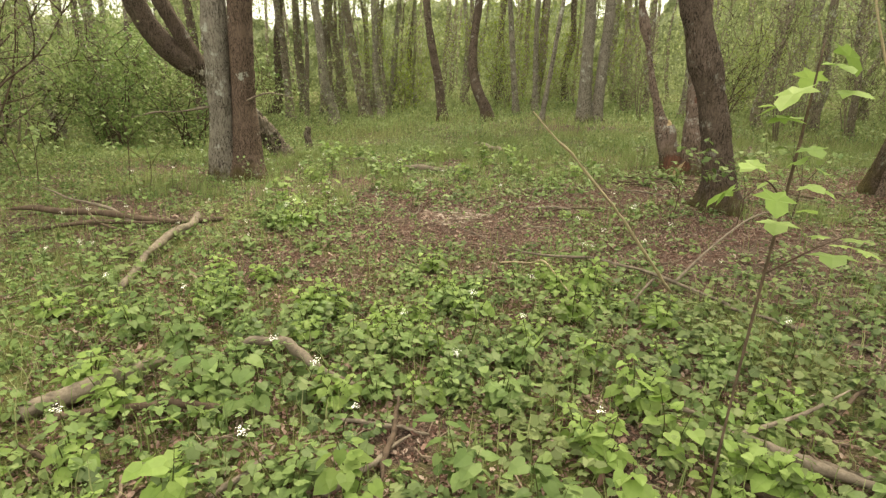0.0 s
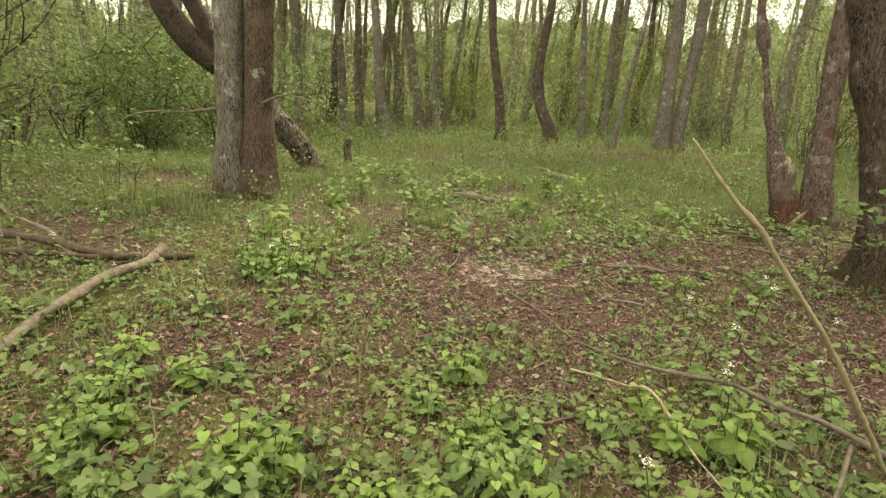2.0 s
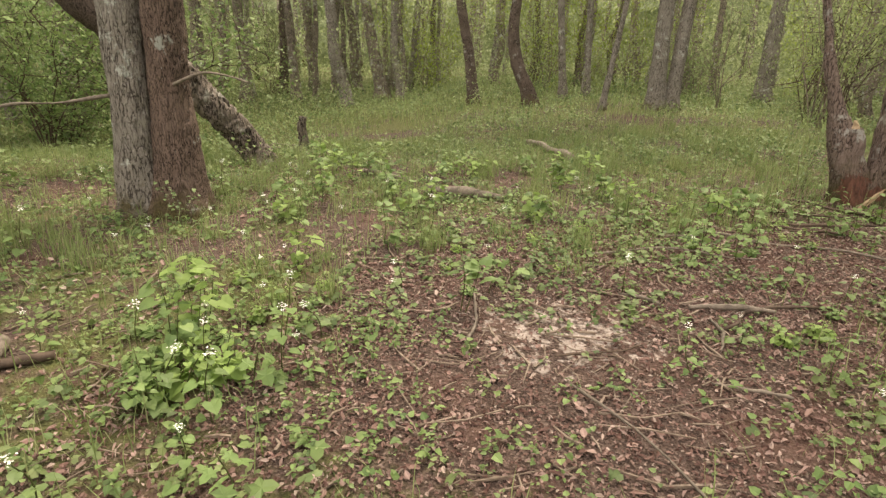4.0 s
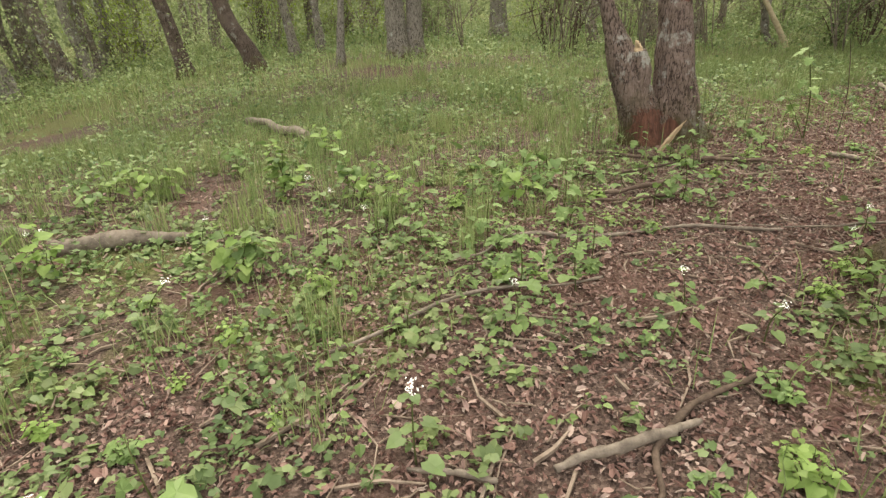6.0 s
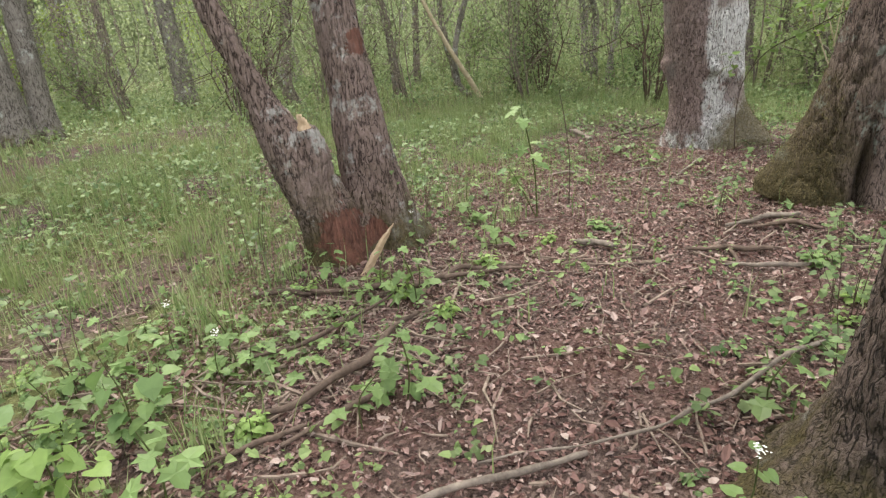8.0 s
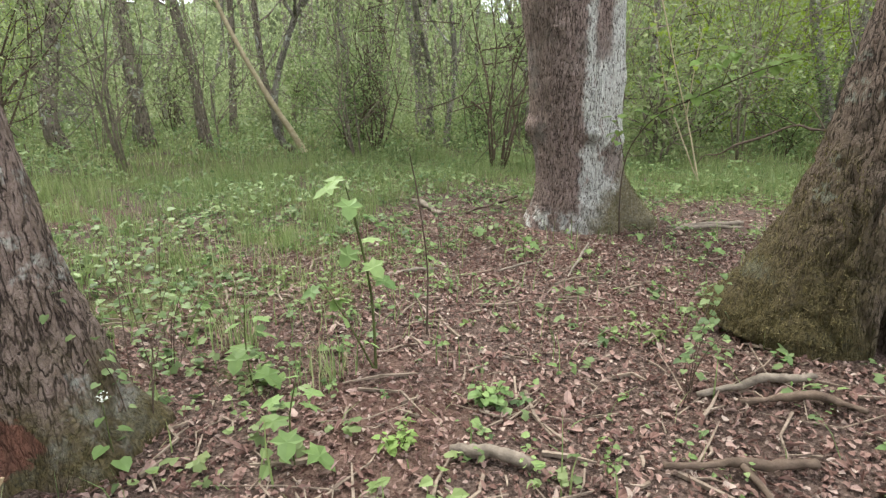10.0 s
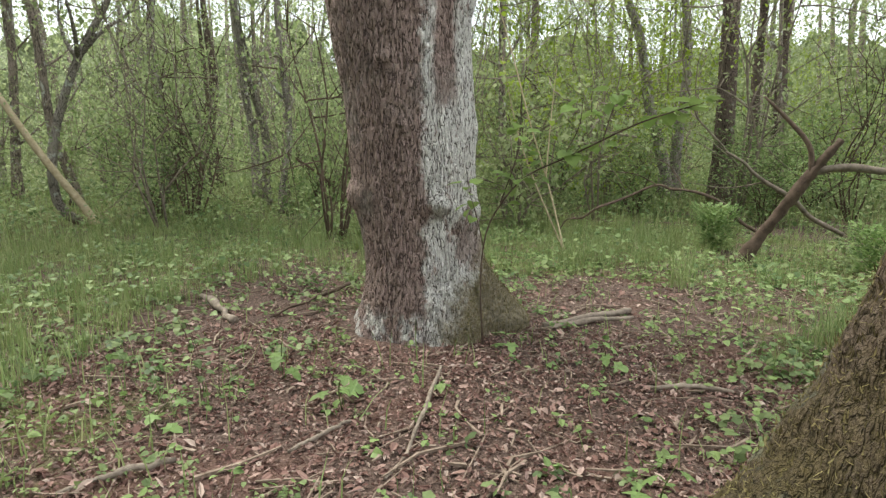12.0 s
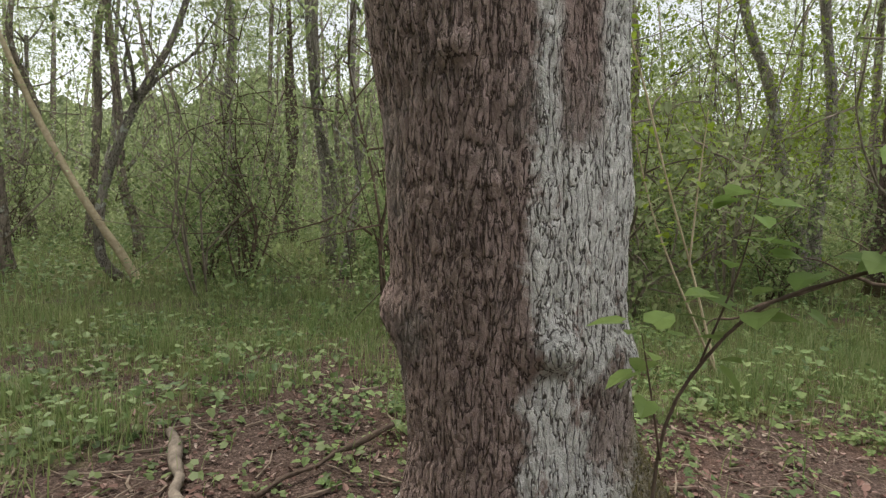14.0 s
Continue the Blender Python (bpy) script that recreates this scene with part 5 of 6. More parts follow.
def broken_trunk():
    """The broken dead trunk that leans up out of the grass with bare limbs."""
    x, y = 14.06, 2.76
    base = new("broken_trunk")
    base.location = (x, y, at_land(x, y))
    tagged(base, "broken dead trunk leaning out of the grass with bare limbs", "dead tree")
    v, f = tube([(0.08, 0.1, -0.1), (0.0, 0.0, 0.12), (-0.08, -0.28, 0.6), (-0.2, -0.55, 1.1), (-0.29, -0.78, 1.48)], [0.09, 0.065, 0.055, 0.05, 0.03], 16, 46, None, 0.022, 16, 0.6, 4, True, 0.05)
    part("trunk", mesh_of("trunk", v, f, STICK_BROWN), base, "brown flaking broken trunk")
    v, f = tube([(-0.2, -0.58, 1.12), (-0.3, -0.85, 1.17), (-0.4, -1.2, 1.13), (-0.3, -2.2, 1.0)], [0.045, 0.045, 0.04, 0.03], 10, 20, None, 0.01, 14, 0.6, 5)
    part("limb", mesh_of("limb", v, f, STICK_GREY), base)
    v, f = tube([(-0.2, -0.55, 1.1), (-0.19, -0.5, 1.42), (-0.1, -0.25, 1.75), (-0.02, -0.05, 1.98)], [0.035, 0.03, 0.024, 0.012], 8, 18)
    part("limb", mesh_of("limb", v, f, STICK_BROWN), base)


broken_trunk()
stick("branch", [(15.4, 2.2, 0.2), (15.2, 3.0, 0.75), (15.0, 3.7, 0.9), (14.8, 4.5, 0.6), (14.7, 5.0, 0.3)], [0.025, 0.022, 0.018, 0.014, 0.006], STICK_BROWN, "arching bare branch of a fallen tree top", branches=[([(15.0, 3.7, 0.9), (14.9, 4.0, 1.05), (14.8, 4.4, 1.1)], 0.01), ([(15.1, 3.3, 0.82), (15.3, 3.5, 1.15), (15.3, 3.8, 1.3)], 0.009)])
stick("branch", [(16.2, 0.8, 0.1), (16.0, 2.0, 0.9), (15.9, 2.6, 1.35)], [0.035, 0.03, 0.012], STICK_GREY, "bare grey branch propped in a fallen tree top", branches=[([(16.0, 2.0, 0.9), (16.2, 2.5, 0.8), (16.2, 3.1, 0.9)], 0.012)])


# ---- saplings, sprouts and flowers ----
def leafy(name, x, y, stems, leaves, label, leaf_mat=LEAF_BIG, wood=STEM, template=(LOBED, LOBED_F), size=0.1, seed=0, category="sapling", group="saplings"):
    """A sapling: stems are (points, radius) from its foot; leaves are (number, from, to) along each stem; every stem and the leaves on it are parts."""
    r = np.random.default_rng(seed + 70)
    base = new(name)
    base.location = (x, y, at_land(x, y))
    tagged(base, label, category, group)
    for (pts, rad), (count, lo, hi) in zip(stems, leaves):
        v, f = tube(pts, [rad] + [rad * 0.7] * (len(pts) - 2) + [rad * 0.3], 7, 22)
        st = part("stem", mesh_of("stem", v, f, wood), base)
        if count:
            line = spline(pts, 60)
            k = (60 * (lo + (hi - lo) * r.random(count))).astype(int).clip(0, 59)
            yaw = r.random(count) * 6.283
            off = 0.3 * size + 0.045 * r.random(count)
            p = line[k] + np.stack([-np.sin(yaw) * off, np.cos(yaw) * off, 0.03 * r.normal(0, 1, count)], 1)
            v, f = scattered(template[0], template[1], p, yaw, r.normal(-0.25, 0.3, count), size * (0.6 + 0.6 * r.random(count)), r.normal(0, 0.25, count))
            part("leaves", mesh_of("leaves", v, f, leaf_mat, False), st)
    return base


leafy("sapling", 1.76, -3.62, [([(0, 0, -0.05), (0.02, 0.02, 0.6), (0.06, 0.04, 1.2), (0.1, 0.05, 1.75), (0.12, 0.06, 2.1)], 0.008), ([(0.07, 0.04, 1.3), (0.16, -0.05, 1.42), (0.26, -0.1, 1.5)], 0.004), ([(0.09, 0.05, 1.55), (0.0, 0.0, 1.64), (-0.1, -0.05, 1.66)], 0.004)], [(18, 0.62, 1.0), (5, 0.4, 1.0), (5, 0.4, 1.0)],
      "young sapling with a thin dark stem and soft green leaves", LEAF_SOFT, STICK_BROWN, size=0.11, seed=1)
leafy("sapling", 7.0, 6.15, [([(0, 0, -0.05), (0.01, 0.02, 0.4), (-0.03, 0.06, 0.75), (-0.05, 0.1, 0.95)], 0.009), ([(0, 0, -0.02), (-0.1, 0.1, 0.3), (-0.15, 0.2, 0.5)], 0.006)], [(11, 0.35, 1.0), (7, 0.3, 1.0)],
      "young sapling with broad green leaves on a thin stem", LEAF_BIG, STEM, size=0.1, seed=2)
leafy("sapling", 7.5, 6.12, [([(0, 0, -0.05), (0.02, 0.0, 0.4), (0.0, 0.04, 0.8), (-0.02, 0.08, 1.05)], 0.007)], [(0, 0, 1)], "bare thin reddish-brown shoot standing in litter", LEAF_BIG, STICK_BROWN, seed=3)
leafy("sapling", 10.38, 5.49, [([(0, 0, -0.05), (-0.02, 0.02, 0.45), (0.02, -0.01, 0.8), (0.06, -0.12, 1.02), (0.08, -0.28, 1.19), (0.05, -0.56, 1.32), (-0.05, -0.95, 1.51), (-0.12, -1.3, 1.62)], 0.008),
                               ([(0.0, 0.0, 0.7), (-0.12, 0.04, 0.95), (-0.25, 0.07, 1.13)], 0.004), ([(0.05, -0.5, 1.3), (0.05, -0.6, 1.5), (0.04, -0.62, 1.7)], 0.004), ([(0.0, -0.75, 1.42), (0.0, -0.8, 1.6), (-0.02, -0.85, 1.75)], 0.004),
                               ([(0.05, -0.1, 1.0), (0.1, -0.2, 1.3), (0.15, -0.25, 1.55)], 0.004)],
      [(42, 0.4, 1.0), (9, 0.5, 1.0), (9, 0.3, 1.0), (9, 0.3, 1.0), (12, 0.3, 1.0)], "hazel shoot with round fresh leaves beside the great tree", LEAF_SOFT, STICK_BROWN, (HEART, HEART_F), 0.1, 4)
leafy("sapling", 14.0, 4.9, [([(0, 0, -0.05), (0.1, 0.25, 0.9), (0.05, 0.5, 1.7), (0, 0.75, 2.6), (0, 1.0, 3.4)], 0.014), ([(0.05, 0.3, 1.0), (0.1, 0.25, 1.8), (0.2, 0.2, 2.4)], 0.01), ([(0, 0, 0), (0.1, 0.6, 1.4), (0.2, 0.9, 2.6)], 0.012)], [(30, 0.4, 1.0), (16, 0.3, 1), (20, 0.4, 1)],
      "thin pale leaning stem with fresh leaves in the grass", LEAF_BRIGHT, STICK_PALE, (HEART, HEART_F), 0.09, 5)
for i, (x, y, h) in enumerate(((4.25, 2.45, 1.25), (4.7, 2.35, 1.0), (4.0, 2.9, 0.8), (5.6, 2.6, 1.3), (-4.4, 3.6, 0.9), (-5.2, 4.4, 1.4), (-6.0, 3.2, 1.3))):
    leafy("sapling", x, y, [([(0, 0, -0.05), (0.05, 0.02, h * 0.5), (-0.08, 0.1, h)], 0.008), ([(0.03, 0, h * 0.4), (0.3, -0.1, h * 0.75), (0.5, -0.15, h * 0.85)], 0.005), ([(0.02, 0, h * 0.5), (-0.25, -0.1, h * 0.8), (-0.45, -0.12, h * 0.9)], 0.005)], [(16, 0.5, 1), (14, 0.3, 1), (14, 0.3, 1)],
          "leafy young sapling with light green lobed leaves", LEAF_BIG, STICK_BROWN, size=0.095, seed=40 + i)
# tall soft herbs that stand above the rest
g = random.Random(27)
TALL = []
while len(TALL) < 34:
    x, y = g.uniform(-2.6, 3.4), g.uniform(3.0, 8.5)
    if path_distance(x, y) > 2.0 and bareness(np.array([x]), np.array([y]))[0] < 0.5:
        TALL.append((round(x, 2), round(y, 2), g.uniform(0.26, 0.5)))
for i, (x, y, h) in enumerate(TALL + [(-0.87, -2.62, 0.5), (-0.59, -3.54, 0.55), (0.7, -3.3, 0.4), (0.19, -3.41, 0.4), (1.06, -3.55, 0.42), (1.5, -3.53, 0.4), (-0.52, -2.73, 0.45), (1.82, -2.93, 0.4), (0.03, 2.73, 0.5), (1.22, 6.96, 0.6), (3.4, 5.87, 0.45), (3.06, 5.68, 0.4), (2.83, 6.04, 0.4), (-1.7, 2.0, 0.55), (-1.71, 1.75, 0.6), (-1.75, 2.29, 0.55)]):
    leafy("tall_herb", x, y, [([(0, 0, -0.03), (0.02, 0.01, h * 0.5), (-0.02, 0.03, h)], 0.005), ([(0.03, -0.02, -0.03), (0.09, -0.04, h * 0.4), (0.13, -0.05, h * 0.8)], 0.004)], [(13, 0.25, 1.0), (10, 0.25, 1.0)],
          "tall soft herb with broad light green leaves", LEAF_SOFT if i % 2 else LEAF_BIG, STEM, (HEART, HEART_F), 0.1, 140 + i, "herb", "tall herbs")
# thorny shoots at the feet of the trees
g = random.Random(3)
for x, y, n, h, mat in ((6.1, 6.75, 7, 0.75, LEAF_LOW), (6.25, 3.75, 9, 0.6, LEAF_LOW), (7.3, 4.75, 5, 0.5, LEAF_LOW), (6.5, 7.1, 6, 0.8, LEAF_LOW), (4.7, 7.0, 5, 0.8, LEAF_LOW), (-2.9, 4.4, 4, 0.5, LEAF_LOW), (5.5, 3.6, 5, 0.5, LEAF_LOW), (11.0, 5.3, 5, 0.45, LEAF_LOW), (9.2, 6.8, 4, 0.6, LEAF_LOW), (3.4, 6.6, 4, 0.8, LEAF_LOW)):
    st = []
    for i in range(n):
        a, l = g.random() * 6.283, 0.1 + 0.25 * g.random()
        q = h * (0.6 + 0.5 * g.random())
        st.append(([(0.06 * math.cos(a), 0.06 * math.sin(a), -0.03), (l * 0.5 * math.cos(a), l * 0.5 * math.sin(a), q * 0.55), (l * math.cos(a), l * math.sin(a), q)], 0.003))
    leafy("shoots", x, y, st, [(14, 0.3, 1.0)] * n, "tuft of thin upright shoots with small green leaves", mat, STICK_BROWN, (HEART, HEART_F), 0.04, int(x * 10), "shoots", "shoots")


def seedling(seed, height, count, size, mat, flower):
    """A single herb: a stem with broad leaves, and for some a head of small white flowers."""
    r = np.random.default_rng(seed)
    base = new("flowering_herb" if flower else "seedling")
    pts = [np.array([0, 0, -0.03]), np.array([r.normal(0, 0.02), r.normal(0, 0.02), height * 0.5]), np.array([r.normal(0, 0.04), r.normal(0, 0.04), height])]
    v, f = tube(pts, [0.004, 0.0035, 0.002], 5, 8)
    st = part("stem", mesh_of("stem", v, f, STEM), base)
    line = spline(pts, 30)
    k = np.linspace(8, 28, count).astype(int)
    yaw = np.arange(count) * 2.4 + r.random(count)
    sz = size * np.linspace(1.15, 0.55, count)
    p = line[k] + np.stack([-np.sin(yaw), np.cos(yaw), 0 * yaw], 1) * (0.55 * sz)[:, None]
    t = (HEART, HEART_F) if flower else (LOBED, LOBED_F)
    for i in range(count):
        v, f = scattered(t[0], t[1], p[i : i + 1], yaw[i : i + 1], r.normal(-0.25, 0.2, 1), sz[i : i + 1], r.normal(0, 0.2, 1))
        part("leaf", mesh_of("leaf", v, f, mat, False), st)
    if flower:
        n = 26
        q = pts[2] + r.normal(0, 0.013, (n, 3)) + np.array([0, 0, 0.012])
        v, f = scattered(LEAF4, LEAF4_F, q, r.random(n) * 6.283, r.normal(0, 0.5, n), 0.0125 * (0.7 + 0.6 * r.random(n)))
        part("flower_head", mesh_of("flower_head", v, f, PETAL, False), st, "head of small white petals")
    return base


HERBS = [seedling(1, 0.34, 7, 0.085, LEAF_BIG, True), seedling(2, 0.26, 6, 0.075, LEAF_LOW, True), seedling(3, 0.42, 8, 0.08, LEAF_BIG, True)]
YOUNG = [seedling(4, 0.26, 6, 0.1, LEAF_BIG, False), seedling(5, 0.36, 7, 0.105, LEAF_BIG, False), seedling(6, 0.17, 5, 0.085, LEAF_BIG, False)]
for h in HERBS:
    tagged(h, "garlic mustard herb with broad leaves and white flowers", "herb", "flowering herbs")
for h in YOUNG:
    tagged(h, "maple seedling with lobed light green leaves", "seedling", "seedlings")
SEE = [(1.2, -3.4), (0.15, -3.75), (-0.4, -3.5), (1.0, -2.6), (0.3, -2.3), (0.75, -1.9), (1.5, -2.3), (-0.9, -2.9), (-1.7, -3.2), (1.7, -1.6), (2.2, -1.1), (-0.5, -1.5), (-1.3, -0.9), (2.6, -0.2), (-0.6, 1.0), (-1.1, 1.5), (-0.85, 0.6), (-1.6, 0.4), (0.45, 3.4), (2.3, 1.9), (2.6, 2.4), (3.0, 2.2), (1.4, 5.2), (2.3, 5.5), (3.0, 5.7), (2.4, 5.1), (3.6, 3.7), (4.1, 3.4), (3.3, 5.3), (4.3, 6.2), (4.9, 6.1), (5.2, 5.9), (5.6, 5.7), (4.0, 5.9), (6.2, 6.0), (6.9, 3.9), (8.6, 4.6), (9.6, 6.6), (10.3, 5.3), (9.3, 6.1), (6.6, 6.6), (8.9, 6.9), (10.1, 4.7), (7.9, 3.4), (4.4, 3.55)]
FLO = [(0.3, -1.9), (0.8, -2.2), (1.3, -1.3), (0.1, -2.9), (-0.6, -2.2), (1.9, -0.4), (-1.2, 1.2), (-1.5, 1.3), (-1.1, 2.0), (-1.6, 2.0), (2.5, 0.7), (2.2, 1.2), (2.9, 1.6), (3.4, 1.1), (-1.0, 1.7), (-1.3, 2.4), (-0.9, 2.2), (-1.7, 1.6), (-1.5, 3.2), (-1.9, 3.7), (-2.4, 3.9), (-2.9, 3.6), (-3.1, 4.0), (-3.6, 4.0), (-2.2, 4.6), (-3.9, 4.2), (-0.4, 4.3), (-0.9, 5.4), (0.3, 4.9), (1.5, 2.0), (1.9, 2.3), (3.2, 3.3), (4.35, 3.75), (4.25, 3.6), (3.9, 3.2), (2.8, 3.5), (0.6, 5.9), (1.6, 6.5), (-1.9, 5.6), (5.9, 6.6), (3.4, 2.5), (2.1, 3.9), (-2.7, -0.4), (-2.2, -1.2), (3.1, -0.6), (2.7, 0.1)]
g = random.Random(12)
while len(FLO) < 100:
    x, y = g.uniform(-4.5, 4), g.uniform(-3.5, 6.5)
    if path_distance(x, y) > 0.8:
        FLO.append((x, y))
while len(SEE) < 95:
    x, y = g.uniform(1.0, 5.4), g.uniform(3.8, 7.2)
    if path_distance(x, y) > 0.9:
        SEE.append((x, y))
while len(SEE) < 122:
    x, y = g.uniform(-3.2, 2.8), g.uniform(-4.6, 1.2)
    if path_distance(x, y) > 0.8:
        SEE.append((x, y))
for group, places in ((YOUNG, SEE), (HERBS, FLO)):
    for i, (x, y) in enumerate(places):
        m = Matrix.Translation((x, y, at_land(x, y))) @ Matrix.Rotation(g.random() * 6.283, 4, "Z") @ Matrix.Rotation(g.gauss(0, 0.08), 4, "X")
        if i < 3:
            group[i].matrix_basis = m
        else:
            s = 0.75 + 0.45 * g.random()
            copy_thing(group[i % 3], m).scale = (s, s, s)


def herb_clump(seed, stems, height, size, mat):
    """A clump of soft heart-leaved herbs: several stems, each with its own leaves."""
    r = np.random.default_rng(seed)
    base = new("herb_clump")
    for i in range(stems):
        a, l, h = r.random() * 6.283, 0.05 + 0.13 * r.random(), height * (0.55 + 0.5 * r.random())
        pts = [np.array([0.03 * math.cos(a), 0.03 * math.sin(a), -0.03]), np.array([0.6 * l * math.cos(a), 0.6 * l * math.sin(a), h * 0.55]), np.array([l * math.cos(a), l * math.sin(a), h])]
        v, f = tube(pts, [0.004, 0.0035, 0.002], 5, 7)
        st = part("stem", mesh_of("stem", v, f, STEM), base)
        line = spline(pts, 30)
        n = 7
        k = np.linspace(9, 29, n).astype(int)
        yaw = np.arange(n) * 2.4 + r.random(n) + a
        sz = size * np.linspace(1.2, 0.5, n) * (0.75 + 0.5 * r.random(n))
        p = line[k] + np.stack([-np.sin(yaw), np.cos(yaw), 0 * yaw], 1) * (0.45 * sz)[:, None]
        v, f = scattered(HEART, HEART_F, p, yaw, r.normal(-0.3, 0.25, n), sz, r.normal(0, 0.25, n))
        part("leaves", mesh_of("leaves", v, f, mat, False), st)
    return base


CLUMPS = [herb_clump(301, 6, 0.3, 0.085, LEAF_SOFT), herb_clump(302, 5, 0.22, 0.07, LEAF_SOFT), herb_clump(303, 7, 0.26, 0.075, LEAF_BIG)]
for h in CLUMPS:
    tagged(h, "clump of soft heart-shaped light green herb leaves", "herb", "herb clumps")
CLUMP_PLACES = [
    (-0.31, -1.22), (-0.28, -0.7), (0.13, -1.28), (0.59, -1.0), (0.43, -1.25), (1.61, -0.13), (1.33, -0.46), (1.68, -0.54), (2.09, -0.91), (0.31, -0.48),
    (0.47, -0.07), (-1.49, -0.69), (-1.22, -1.35), (-1.63, -0.34), (-1.32, 1.57), (-1.58, 1.29), (0.65, -0.69), (0.88, -1.18), (-0.51, -1.5), (-0.42, -1.66),
    (0.56, -2.46), (1.02, -2.5), (1.68, -1.99), (0.14, -1.75), (-0.8, -2.51), (1.82, -2.51), (1.25, -1.46), (0.79, -0.93), (1.67, -1.23), (-1.38, 2.8),
    (-1.05, 2.33), (-1.09, 2.98), (-1.78, 3.47), (-1.1, 2.65), (2.27, 2.42), (2.69, 2.68),
]
CLUMP_PLACES += [
    (-2.7, 3.04), (-2.17, 2.55), (-1.75, 2.17), (-2.05, 2.07), (-1.64, 1.78), (-1.87, 2.68), (-1.49, 2.05), (-1.4, 2.38), (-2.37, 3.41), (-1.8, 1.63), (-1.25, 1.61), (-1.51, 1.41), (-2.13, 2.84), (-1.77, 2.99),
    (2.58, 3.03), (-0.13, 3.58), (0.09, 3.06), (2.34, 4.44), (2.56, 4.39), (2.87, 4.34), (3.84, 3.49), (4.22, 3.58), (2.65, 6.64), (3.24, 6.91),
    (3.19, 6.17), (3.87, 6.92), (2.62, 5.95), (2.47, 7.09), (3.69, 4.0), (3.67, 4.71), (2.69, 6.01), (2.99, 6.38), (3.39, 6.6), (3.75, 5.49),
    (3.57, 5.03), (4.3, 5.26), (3.73, 4.72), (3.84, 4.04), (4.24, 3.7), (2.73, 5.14), (5.11, 5.97), (5.22, 6.31), (4.71, 6.16), (5.1, 5.55),
    (4.79, 6.58), (6.95, 5.51), (5.83, 5.78), (6.47, 5.72), (6.87, 3.98), (6.45, 3.74), (6.14, 3.71),
]
CLUMP_PLACES += [
    (-0.07, 4.61), (0.27, 5.14), (0.48, 4.14), (0.3, 3.73), (-0.04, 4.02), (0.73, 4.47), (2.57, 2.91), (2.92, 2.95), (2.59, 2.57), (0.89, 3.68), (0.51, 5.71), (1.27, 4.82),
]
g = random.Random(14)
for _ in range(60):
    CLUMP_PLACES.append((g.uniform(-2.6, 2.7), g.uniform(-4.3, -0.3)))
for i, (x, y) in enumerate([q for q in CLUMP_PLACES if path_distance(*q) > 0.42]):
    m = Matrix.Translation((x, y, at_land(x, y))) @ Matrix.Rotation(g.random() * 6.283, 4, "Z")
    if i < 3:
        CLUMPS[i].matrix_basis = m
    else:
        s = (0.7 + 0.5 * g.random()) * (1.0 if y < 2 else 0.56)
        copy_thing(CLUMPS[i % 3], m).scale = (s, s, s * (0.8 + 0.3 * g.random()) * (1.0 if y < 2 else 0.8))


# ---- what covers the floor ----
def chosen(n, box, density, r):
    x, y = box[0] + (box[1] - box[0]) * r.random(n), box[2] + (box[3] - box[2]) * r.random(n)
    k = r.random(n) < density(x, y)
    return x[k], y[k]


TRUNKS = [(10.84, 6.09, 0.62), (5.4, 6.95, 0.3), (5.85, 6.9, 0.3), (4.87, 3.31, 0.36), (8.0, 4.1, 0.4), (-3.64, 4.85, 0.3), (-3.19, 4.9, 0.32)]


def clear(x, y):
    k = np.ones(len(x), bool)
    for a, b, r in TRUNKS:
        k &= np.hypot(x - a, y - b) > r
    return x[k], y[k]


def low_herbs():
    r = np.random.default_rng(51)
    x, y = clear(*chosen(52000, (-9, 17, -6.5, 12), herb_density, r))
    base = tagged(new("herb_layer"), "low green herbs with small broad leaves on the floor", "herbs", kind="stuff")
    for name, pick, t, mat, size in (("small_leaves", 0, (SMALL, SMALL_F), LEAF_LOW, 0.023), ("large_leaves", 1, (SMALL, SMALL_F), LEAF_BIG, 0.035), ("lobed_leaves", 2, (MAPLE, MAPLE_F), LEAF_LOW, 0.042)):
        kind = noise2(x, y, 0.6, 70) + 0.5 * r.random(len(x))
        k = (kind < 0.62, (kind >= 0.62) & (kind < 0.85), kind >= 0.85)[pick]
        px, py = x[k], y[k]
        n = 5
        px, py = np.repeat(px, n), np.repeat(py, n)
        m = len(px)
        lush = soft(-1.5, 2.0, -y[k])
        tall = np.repeat(0.03 + (0.13 + 0.12 * lush) * r.random(m // n) ** 1.5 * herb_density(x[k], y[k]) ** 0.5, n)
        yaw = r.random(m) * 6.283
        rad = size * (0.3 + 1.1 * r.random(m))
        px, py = px - np.sin(yaw) * rad, py + np.cos(yaw) * rad
        p = np.stack([px, py, land(px, py) + tall * (0.35 + 0.65 * r.random(m))], 1)
        v, f = scattered(t[0], t[1], p, yaw, r.normal(-0.2, 0.45, m), size * (0.55 + 1.2 * r.random(m) ** 2) * np.repeat(1 + 0.3 * lush, n), r.normal(0, 0.3, m))
        part(name, mesh_of(name, v, f, mat, False), base)


